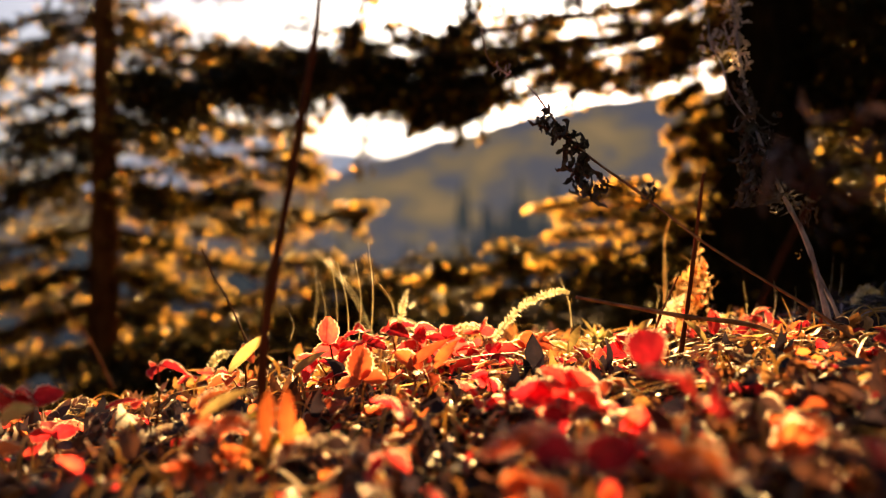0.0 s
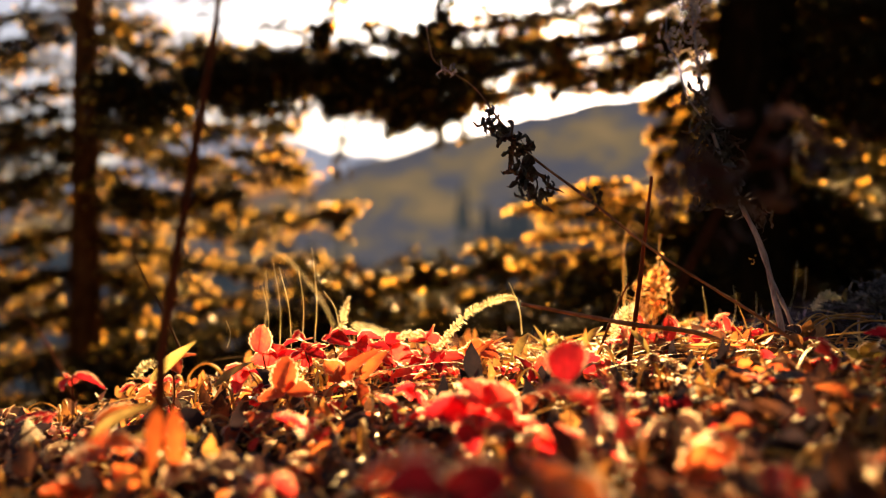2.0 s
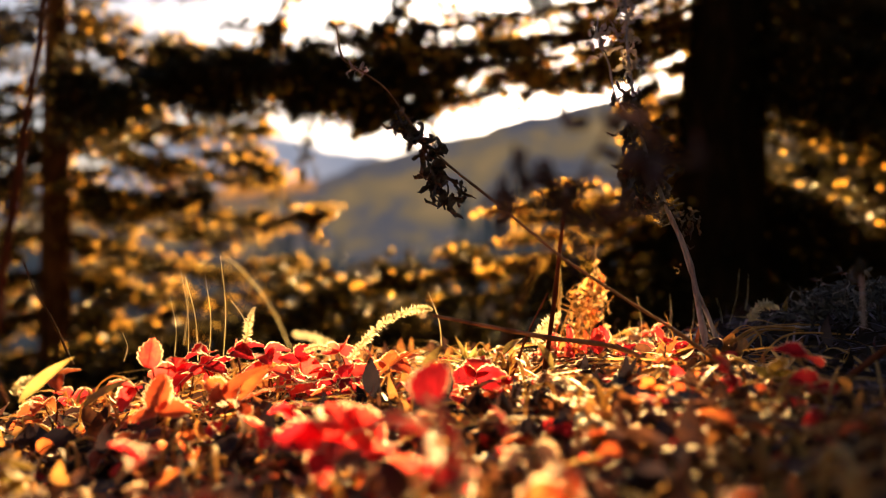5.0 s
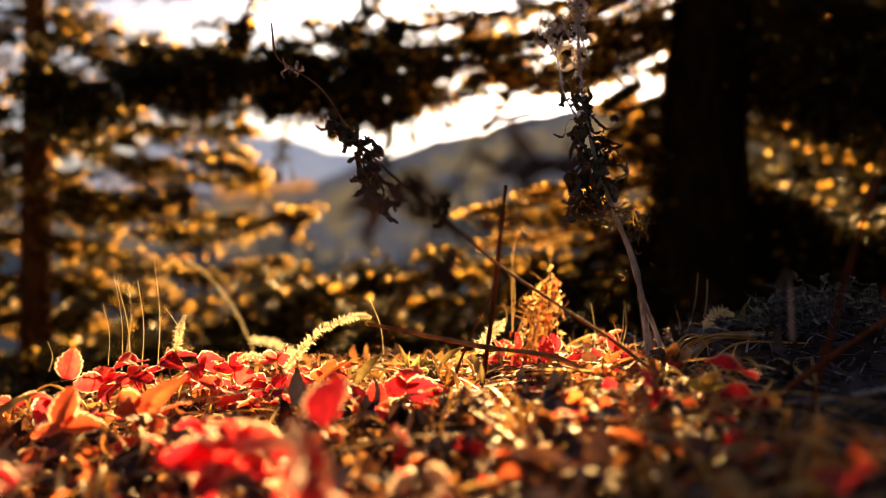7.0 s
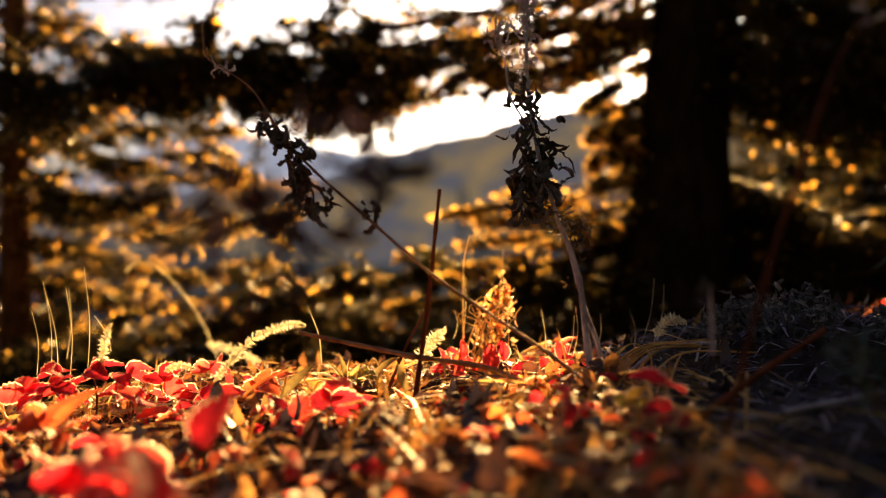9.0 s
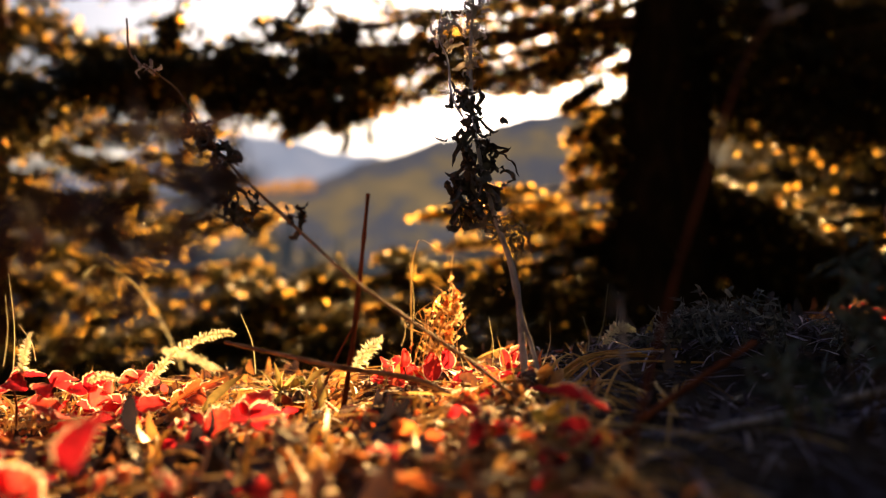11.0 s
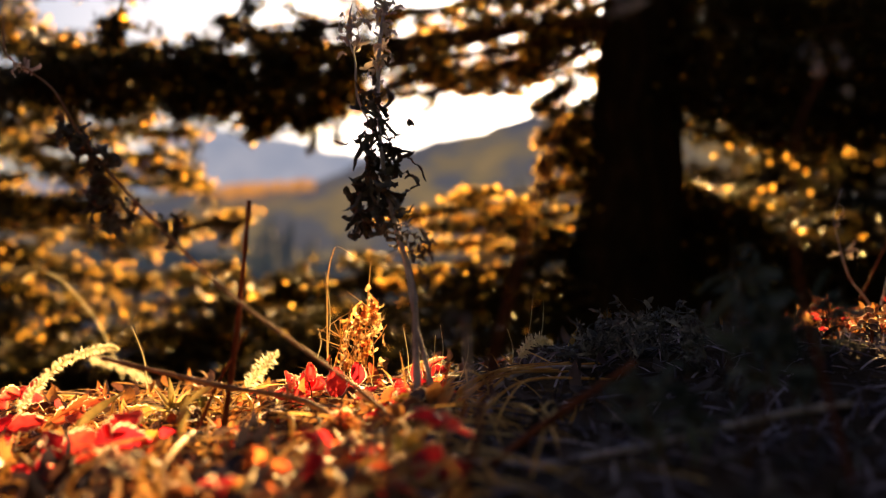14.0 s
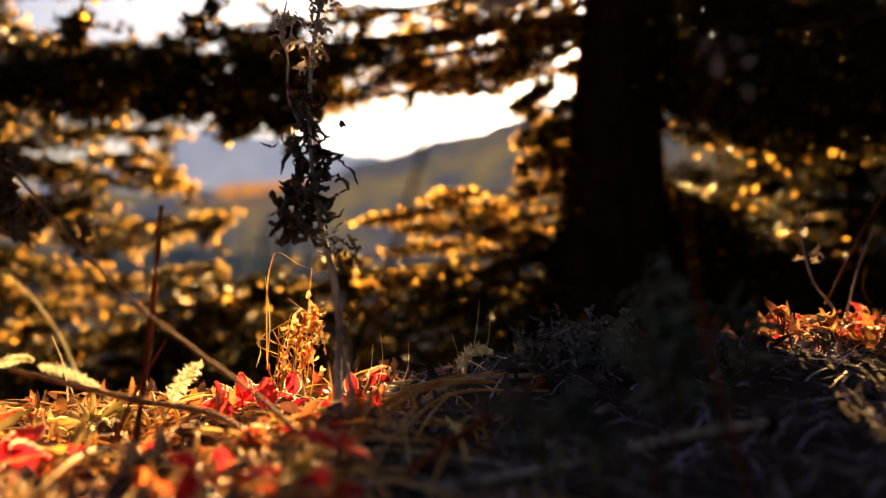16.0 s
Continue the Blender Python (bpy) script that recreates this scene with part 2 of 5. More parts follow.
def ground_z(x, y):
    """Height of the soil: a low crest that climbs to the right, falls off behind and rises again far away and behind the camera."""
    x, y = np.asarray(x, float), np.asarray(y, float)
    near = 0.015 + 0.095 * np.clip(x, -1.2, 0.75)
    near = near + 0.027 * np.exp(-((x - 0.68) / 0.2) ** 2 - ((y - 0.92) / 0.2) ** 2)
    near = near + 0.010 * np.sin(9 * x + 2 * y) * np.cos(7 * y - 3 * x) + 0.005 * np.sin(23 * x + 5) * np.sin(19 * y)
    edge = 1.05 - 0.25 * sstep(0.0, 0.5, -x)
    drop = 0.30 * np.clip(y - edge, 0, 6) * (1 - 0.75 * sstep(0.3, 1.2, x)) + 0.04 * np.clip(y - 5, 0, 400) + 0.25 * np.clip(y - 7, 0, 200) ** 1.0
    return near - drop


def build_ground():
    r = np.concatenate([[0.0], np.geomspace(0.08, 3.0, 70), np.geomspace(3.3, 3500, 45)])
    na = 180
    ang = np.linspace(0, 2 * np.pi, na, endpoint=False)
    x = r[1:, None] * np.cos(ang) + 0.25
    y = r[1:, None] * np.sin(ang) + 0.7
    v = np.stack([x, y, ground_z(x, y)], -1).reshape(-1, 3)
    v = np.vstack([v, [[0.25, 0.7, float(ground_z(0.25, 0.7))]]])
    nr = len(r) - 1
    i, j = np.meshgrid(np.arange(nr - 1), np.arange(na), indexing="ij")
    k = (j + 1) % na
    f = np.stack([i * na + j, i * na + k, (i + 1) * na + k, (i + 1) * na + j], -1).reshape(-1, 4)
    j = np.arange(na)
    c = np.stack([np.full(na, nr * na), (j + 1) % na, j], -1)[:, ::-1]
    ob = new("ground", mesh_np("ground", v, [f[:, ::-1], c], [SOIL]))
    tagged(ob, "dark brown forest soil of a mountain crest", "ground", kind="structure")


build_ground()

# unseen dark slope added behind the camera to hold back sky fill
BLOCKER = solid_mat("dark_sky_blocker", [(0.3, (0.006, 0.009, 0.009)), (0.7, (0.018, 0.026, 0.022))], 0.8, 1.0, 1.0, 0.3)


def sky_blocker_slope():
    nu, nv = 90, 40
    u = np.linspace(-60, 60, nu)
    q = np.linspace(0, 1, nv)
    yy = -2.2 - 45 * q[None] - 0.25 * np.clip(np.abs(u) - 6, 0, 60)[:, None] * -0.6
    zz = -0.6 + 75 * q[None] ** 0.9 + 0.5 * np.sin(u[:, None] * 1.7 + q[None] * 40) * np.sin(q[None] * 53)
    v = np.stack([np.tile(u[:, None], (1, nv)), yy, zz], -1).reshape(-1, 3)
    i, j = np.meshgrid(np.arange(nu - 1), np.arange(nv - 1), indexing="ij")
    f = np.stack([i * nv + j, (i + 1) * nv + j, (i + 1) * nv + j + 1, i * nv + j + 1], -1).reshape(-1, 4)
    tagged(new("sky_blocker_slope", mesh_np("sky_blocker_slope", v, f, [BLOCKER])), "unseen dark slope added behind the crest to block sky light", "hill", kind="structure")


sky_blocker_slope()

# far hills across the valley; haze is painted into their colours and emission
FAR = solid_mat("far_hill_painted_haze", [(0.35, (0.17, 0.19, 0.23)), (0.65, (0.25, 0.25, 0.27))], 0.004, 1.0, 0.0, emit=0.42)
MID = solid_mat("autumn_hill_painted_haze", [(0.36, (0.10, 0.10, 0.118)), (0.48, (0.135, 0.12, 0.11)), (0.56, (0.24, 0.17, 0.085)), (0.68, (0.33, 0.215, 0.095))], 0.009, 1.0, 0.3, 3.0, emit=0.2)
NEARHILL = solid_mat("forest_slope_painted_haze", [(0.35, (0.025, 0.034, 0.045)), (0.65, (0.055, 0.06, 0.055))], 0.03, 1.0, 0.3, 3.0, emit=0.2)


def hill(name, dist, profile, depth, m, label, seed):
    """A long hill whose crest follows (bearing, elevation) tangents at that distance, falling towards the camera."""
    prof = np.array(profile)
    nu, nv = 120, 30
    u = np.linspace(prof[0, 0], prof[-1, 0], nu)
    e = np.interp(u, prof[:, 0], prof[:, 1])
    ker = np.hanning(9)
    ker /= ker.sum()
    e = np.convolve(np.pad(e, 4, mode="edge"), ker, mode="valid")
    e = e + 0.0025 * np.sin(u * 61 + seed) + 0.0015 * np.sin(u * 143 + 2 * seed)
    q = np.linspace(0, 1, nv)
    d = dist - depth * q
    x = u[:, None] * d[None]
    z = e[:, None] * dist * (1 - q ** 1.15)[None] + (-0.25 * dist) * (q ** 1.15)[None]
    z = z + 0.006 * dist * np.sin(u[:, None] * 37 + q[None] * 6 + seed) * q[None] * (1 - q[None]) * 4
    y = np.tile(d, (nu, 1))
    v = np.stack([x, y, z], -1).reshape(-1, 3)
    i, j = np.meshgrid(np.arange(nu - 1), np.arange(nv - 1), indexing="ij")
    f = np.stack([i * nv + j, (i + 1) * nv + j, (i + 1) * nv + j + 1, i * nv + j + 1], -1).reshape(-1, 4)
    tagged(new(name, mesh_np(name, v, f[:, ::-1], [m])), label, "hill", kind="structure")


hill("backdrop_far_ridge", 3000, [(-1.2, 0.06), (-0.6, 0.08), (-0.45, 0.10), (-0.33, 0.162), (-0.24, 0.150), (-0.13, 0.125), (0.0, 0.11), (0.3, 0.1), (1.2, 0.08)], 900, FAR, "mountain ridge far across the valley, blue haze painted into its colour", 1)
hill("backdrop_autumn_hill", 1500, [(-1.2, 0.05), (-0.3, 0.075), (-0.165, 0.085), (-0.10, 0.115), (-0.02, 0.138), (0.05, 0.155), (0.13, 0.178), (0.25, 0.20), (0.6, 0.24), (1.2, 0.25)], 700, MID, "yellow and olive autumn hillside across the valley, haze painted into its colour", 2)
hill("backdrop_forest_slope", 500, [(-1.2, 0.02), (-0.3, 0.0), (-0.18, -0.01), (-0.1, -0.02), (0.05, 0.0), (0.10, 0.03), (0.2, 0.04), (0.6, 0.06), (1.2, 0.06)], 250, NEARHILL, "dark forested slope below the hills, blue haze painted into its colour", 3)


def far_conifers():
    """Dark conifers standing on the slope across the valley."""
    g = np.random.default_rng(5)
    bag = Bag()
    for q in range(150):
        c = g.choice(3, p=[0.5, 0.2, 0.3])
        u = (g.normal(0.09, 0.03), g.normal(-0.22, 0.02), g.uniform(-0.3, 0.3))[c]
        d = g.uniform(380, 470)
        e = (g.normal(0.0, 0.02), g.normal(-0.02, 0.015), g.normal(-0.04, 0.015))[c]
        h = g.uniform(12, 24)
        for lev in range(4):
            zb, zt, rr = h * lev * 0.22, h * (lev * 0.22 + 0.38), h * 0.17 * (1 - lev * 0.22)
            a = np.linspace(0, 6.283, 9, endpoint=False)
            r2 = rr * g.uniform(0.7, 1.2, 9)
            v = np.vstack([np.stack([u * d + r2 * np.cos(a), d + r2 * np.sin(a), np.full(9, e * d + zb)], 1), [[u * d, d, e * d + zt]]])
            k = np.arange(9)
            bag.add(v, np.stack([k, (k + 1) % 9, np.full(9, 9)], 1))
    # conifers share the slope's hazed, faintly glowing colour
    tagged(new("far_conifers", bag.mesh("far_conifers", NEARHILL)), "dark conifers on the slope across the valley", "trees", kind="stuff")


far_conifers()
# emission here stands in for low sun on the ridge trees
RIDGE = solid_mat("glowing_autumn_trees", [(0.3, (0.22, 0.10, 0.03)), (0.7, (0.62, 0.30, 0.07))], 0.05, 1.0, 0.2, 1.0, emit=0.28)


def ridge_trees():
    """A stand of orange trees on the crest of the autumn hill, glowing faintly in place of sunlight."""
    g = np.random.default_rng(9)
    bag = Bag()
    for q in range(260):
        u = g.uniform(-0.30, -0.165) if q % 3 else g.normal(-0.255, 0.012)
        d = g.uniform(1420, 1490)
        e = np.interp(u, (-0.3, -0.165), (0.075, 0.085)) - g.uniform(0.0, 0.012)
        h, a = g.uniform(7, 15), np.linspace(0, 6.283, 8, endpoint=False)
        for zb, rr in ((0.25, 0.3), (0.55, 0.42), (0.8, 0.28)):
            r2 = h * rr * g.uniform(0.6, 1.2, 8)
            v = np.vstack([np.stack([u * d + r2 * np.cos(a), d + r2 * np.sin(a), e * d + h * (zb + g.uniform(-0.1, 0.1, 8))], 1), [[u * d, d, e * d + h * (zb + 0.3)]]])
            k = np.arange(8)
            bag.add(v, np.stack([k, (k + 1) % 8, np.full(8, 8)], 1))
    tagged(new("ridge_trees", bag.mesh("ridge_trees", RIDGE)), "orange autumn trees on the ridge, made to glow as if sunlit", "trees", kind="stuff")


ridge_trees()

# ---- spruces ----
def needles(bag, p, d, count, length, width, slot=1):
    """Needles along twigs: p starts, d whole twig vectors (arrays)."""
    m = len(p)
    s = rng.uniform(0.0, 1.02, (m, count, 1))
    base = p[:, None] + d[:, None] * s
    ax = d / (np.linalg.norm(d, axis=1)[:, None] + 1e-9)
    out = rng.normal(size=(m, count, 3))
    out -= (out * ax[:, None]).sum(-1, keepdims=True) * ax[:, None]
    out /= np.linalg.norm(out, axis=-1, keepdims=True) + 1e-9
    way = out * 0.75 + ax[:, None] * 0.65
    wid = np.cross(way, rng.normal(size=(m, count, 3)))
    wid /= np.linalg.norm(wid, axis=-1, keepdims=True) + 1e-9
    ln = length * rng.uniform(0.7, 1.25, (m, count, 1))
    v = np.stack([base - wid * width / 2, base + wid * width / 2, base + way * ln], 2).reshape(-1, 3)
    bag.add(v, np.arange(len(v)).reshape(-1, 3), slot)


def bough(start, end, sag=0.08, spread=0.22, bare=0.12, dens=1.0, count=30, needle=0.018, nw=0.0045, hang=0.25, loose=0.28, tips=0.45, rag=0.0, flat=1.0):
    """One spruce bough: a limb, side twigs in a flat spray, twiglets with needles."""
    bag = Bag()
    a, b = np.array(start, float), np.array(end, float)
    length = np.linalg.norm(b - a)
    mid = (a + b) / 2 + [0, 0, -sag]
    c = spline([a, a * 0.6 + mid * 0.4 + [0, 0, 0.01], mid, b * 0.7 + mid * 0.3, b], 24)
    tube(c[::3], 0.006 + 0.006 * length, 0.002, 16, 5, 0.1, bag, 0)
    ns = max(6, int(length / 0.026 * dens))
    s = np.sort(rng.uniform(bare, 1, ns))
    k = np.clip((s * 23).astype(int), 0, 22)
    at = c[k] + (c[k + 1] - c[k]) * (s * 23 - k)[:, None]
    axis = (b - a) / length
    sidev = np.cross(axis, [0, 0, 1.0])
    sidev /= np.linalg.norm(sidev)
    sg = np.where(np.arange(ns) % 2 == 0, 1.0, -1.0)[:, None]
    ln = spread * np.clip(1.15 - s, 0.18, 1) ** 0.6 * np.clip(0.35 + (s - bare) * 3, 0.3, 1) * rng.uniform(0.6, 1.25, ns)
    wave = rng.uniform(0, 6.28, 3)
    ln = ln * (1 + 0.35 * np.sin(s * length * 9 + wave[0]) + 0.25 * np.sin(s * length * 23 + wave[1]))
    hang = hang + 0.25 * flat * np.sin(s * length * 13 + wave[2])
    d = axis * rng.uniform(0.35, 0.9, (ns, 1)) + sidev * sg * rng.uniform(0.6, 1.0, (ns, 1)) + np.stack([np.zeros(ns), np.zeros(ns), -hang + rng.normal(0, loose, ns)], 1)
    d = d / np.linalg.norm(d, axis=1)[:, None] * ln[:, None]
    if rag:
        d = d * rng.uniform(1 - 0.7 * rag, 1 + 0.6 * rag, (ns, 1))
        low = rng.random(ns) < 0.12 * rag
        d[low] = d[low] * 1.3 + np.array([0, 0, -0.09])
        d[:, 2] += 0.05 * rag * np.sin(s * length * 31 + wave[0])
    P0, D0 = [at], [d]
    # twiglets
    for q in (0.25, 0.45, 0.65, 0.85):
        for sd in (-1, 1):
            dd = d * 0.5 + np.cross(d, [0, 0, 1.0]) * 0.55 * sd
            dd = dd * (1.1 - q) * rng.uniform(0.6, 1.3, (ns, 1)) + rng.normal(0, 0.012, (ns, 3)) * [1, 1, flat] + [0, 0, -0.012 * flat]
            P0.append(at + d * q)
            D0.append(dd)
    p, dd = np.concatenate(P0), np.concatenate(D0)
    # twig wood as slim triangles
    w = np.cross(dd, [0, 0, 1.0])
    w /= np.linalg.norm(w, axis=1)[:, None] + 1e-9
    v = np.stack([p - w * 0.0013, p + w * 0.0013, p + dd], 1).reshape(-1, 3)
    bag.add(v, np.arange(len(v)).reshape(-1, 3), 0)
    needles(bag, p, dd, count, needle, nw)
    # gold tips at some of the twig ends, painted in for sunlit needles
    pick = rng.random(len(p)) < tips
    tipd = dd[pick] / (np.linalg.norm(dd[pick], axis=1)[:, None] + 1e-9)
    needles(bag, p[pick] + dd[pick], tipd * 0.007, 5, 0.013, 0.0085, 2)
    return bag.mesh("bough", TWIGWOOD, NEEDLE, TIP)


def spruce(name, x, y, height, r0, label, boughs, whorls=(), dens=1.0, flare=1.5, base=None, tips=0.15, bark=None, many=9, wide=0.013, lean=0.0, foot=0.12):
    z0 = float(ground_z(x, y)) - 0.05 if base is None else base
    tree = thing(name, (x, y, z0), label, "tree", "spruces on the crest")
    bag = Bag()
    n, sides = 26, 20
    zz = np.concatenate([np.linspace(0, 0.5, 10), np.linspace(0.6, height, n - 10)])
    rr = r0 * (1 - zz / (height * 1.02)) * (1 + (flare - 1) * np.exp(-zz / foot))
    ang = np.linspace(0, 2 * np.pi, sides, endpoint=False)
    wob = 1 + 0.05 * np.sin(ang * 3 + 1)[None] * np.exp(-zz / 0.5)[:, None] + 0.02 * rng.normal(size=(n, sides))
    vx = x + lean * (zz - 0.5)[:, None] + rr[:, None] * wob * np.cos(ang)
    vy = y + rr[:, None] * wob * np.sin(ang)
    v = np.stack([vx, vy, np.tile((z0 + zz)[:, None], (1, sides))], -1).reshape(-1, 3)
    i, j = np.meshgrid(np.arange(n - 1), np.arange(sides), indexing="ij")
    k = (j + 1) % sides
    bag.add(v, np.stack([i * sides + j, i * sides + k, (i + 1) * sides + k, (i + 1) * sides + j], -1).reshape(-1, 4))
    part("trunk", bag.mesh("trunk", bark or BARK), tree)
    for b in boughs:
        part("bough", bough((x, y, b[0]), b[1], **(b[2] if len(b) > 2 else {})), tree)
    for z, count, length in whorls:
        a0 = rng.uniform(0, 6.28)
        for q in range(count):
            a = a0 + q * 6.283 / count + rng.normal(0, 0.2)
            ll = length * rng.uniform(0.8, 1.15)
            e = (x + ll * math.cos(a), y + ll * math.sin(a), z - 0.12 * ll + rng.normal(0, 0.04))
            part("bough", bough((x, y, z), e, 0.06, 0.26, 0.15, 0.6 * dens, many, 0.024, wide, tips=tips), tree)
    return tree


# tips: share of twig ends given the painted sun-gold
dense = dict(tips=0.06, dens=1.6, count=20, nw=0.007, spread=0.26, hang=0.35, loose=0.5)
shade = dict(tips=0.15, dens=1.6, count=18, nw=0.009, spread=0.24, hang=0.2, loose=0.4)
sparse = dict(tips=1.0, dens=0.55, count=16, nw=0.006, spread=0.14, hang=0.15, loose=0.2, bare=0.3)
low_shade = dict(tips=0.05, dens=1.6, count=18, nw=0.009, spread=0.24, hang=0.3, loose=0.2)
network = dict(tips=1.0, dens=0.7, count=18, nw=0.006, spread=0.17, hang=0.15, loose=0.2, bare=0.15)
beside = dict(tips=1.0, dens=0.9, count=12, nw=0.006, spread=0.07, hang=0.25, loose=0.2, bare=0.3)
golden = dict(tips=1.0, dens=1.5, count=16, nw=0.006, spread=0.16, hang=0.12, loose=0.15, bare=0.2)
thin = dict(dens=0.6, count=22, spread=0.16)
heavy = dict(tips=0.12, dens=1.6, count=20, nw=0.0075, spread=0.25, hang=0.2, bare=0.5, sag=0.0, loose=0.36, rag=0.5)
tier = dict(tips=0.8, dens=1.0, count=14, nw=0.006, spread=0.15, hang=0.0, loose=0.05, bare=0.25, sag=0.01, flat=0.35)
dangling = dict(dens=1.0, count=20, spread=0.06, bare=0.2, sag=-0.01, tips=0.4, hang=0.15)
upper_left = [
    (0.80, (-0.78, 1.95, 0.57), heavy),
    (0.80, (-0.50, 2.25, 0.65), heavy),
    (0.82, (-0.22, 2.05, 0.57), dict(heavy, bare=0.62)),
    (0.90, (-0.62, 2.10, 0.65), heavy),
    (0.76, (-0.20, 2.05, 0.59), dict(dens=1.2, count=30, spread=0.2, bare=0.5, sag=0.0, loose=0.4, rag=0.5)),
    (1.00, (0.02, 2.50, 0.80), network),
    (0.93, (0.00, 2.10, 0.73), network),
    (0.88, (0.08, 2.40, 0.69), network),
    (0.84, (0.15, 2.20, 0.655), dict(network, flat=0.6, dens=0.45)),
    (0.82, (0.30, 2.30, 0.69), dict(network, flat=0.4, dens=0.4, hang=0.05)),
    (1.12, (0.10, 2.00, 0.98), network),
    (1.03, (0.20, 2.30, 0.86), network),
    (0.93, (0.30, 2.05, 0.78), network),
    (0.88, (0.40, 2.40, 0.74), dict(network, flat=0.6)),
    (0.79, (0.36, 2.15, 0.68), dict(network, spread=0.12, flat=0.5)),
    (0.75, (0.42, 2.30, 0.67), dict(network, dens=0.45, spread=0.12, flat=0.4, hang=0.05, sag=0.02)),
    (0.72, (0.50, 2.45, 0.66), dict(network, dens=0.45, spread=0.12, flat=0.4, hang=0.05, sag=0.02)),
]
lower_left = [
    (0.80, (0.15, 2.20, 0.61), dict(sparse, dens=0.3, bare=0.6, flat=0.5)),
    (1.30, (-0.15, 1.55, 1.02), dict(bare=0.3, dens=0.7)),
    (0.79, (0.12, 2.30, 0.67), dict(network, sag=0.0, hang=0.05, dens=0.5)),
    (0.80, (0.45, 2.45, 0.69), dict(network, sag=0.0, hang=0.05)),
    (0.75, (0.67, 2.25, 0.60), dict(beside, sag=0.0, hang=0.3, dens=1.7, spread=0.08, count=16, tips=0.4)),
    (0.67, (0.68, 2.30, 0.515), dict(beside, sag=0.0, hang=0.4, dens=1.7, spread=0.08, count=16, tips=0.4)),
    (0.60, (0.68, 2.25, 0.44), dict(beside, sag=0.0, hang=0.4, dens=1.7, spread=0.08, count=16, tips=0.4)),
    (0.54, (0.70, 2.20, 0.38), dict(beside, sag=0.0, hang=0.3, dens=1.7, spread=0.08, count=16, tips=0.4)),
    (0.80, (-0.05, 2.15, 0.56), dict(heavy, bare=0.74, spread=0.14, sag=0.06, hang=0.3, flat=0.6)),
    (0.84, (0.03, 2.30, 0.575), dict(heavy, bare=0.78, spread=0.12, sag=0.06, hang=0.2, flat=0.6)),
    (0.64, (0.70, 2.20, 0.56), dict(beside, sag=0.0, hang=0.3, dens=1.7, spread=0.06, count=16, tips=0.3)),
    (0.58, (0.71, 2.16, 0.50), dict(beside, sag=0.0, hang=0.3, dens=1.7, spread=0.06, count=16, tips=0.3)),
    (0.51, (0.72, 2.16, 0.44), dict(beside, sag=0.0, hang=0.3, dens=1.7, spread=0.06, count=16, tips=0.3)),
    (0.41, (0.47, 2.15, 0.335), tier),
    (0.38, (0.30, 2.20, 0.285), tier),
    (0.34, (0.45, 2.05, 0.250), tier),
    (0.36, (0.40, 2.40, 0.275), tier),
    (0.29, (0.16, 2.25, 0.170), tier),
    (0.25, (0.30, 2.30, 0.140), tier),
    (0.28, (0.42, 2.60, 0.215), tier),
    (0.19, (-0.06, 2.20, 0.080), tier),
    (0.15, (0.14, 2.30, 0.030), dict(tier, tips=0.5)),
]
skirt_left = [
    (0.20, (0.15, 2.45, 0.04), dense),
    (0.00, (0.35, 2.25, -0.16), dense),
    (-0.04, (0.10, 2.1, -0.30), dense),
    (-0.05, (0.45, 1.85, -0.22), dense),
    (0.10, (0.55, 1.85, -0.02), dense),
    (0.02, (0.62, 1.70, -0.12), dense),
    (0.26, (-0.02, 2.2, 0.12), dense),
    (0.24, (0.20, 2.35, 0.16), dense),
    (0.16, (0.00, 2.1, -0.04), dense),
    (0.14, (0.12, 2.3, -0.10), dense),
    (0.10, (0.30, 1.9, -0.05), dense),
    (0.05, (-0.05, 2.0, -0.20), dense),
    (0.02, (0.20, 1.8, -0.18), dense),
]
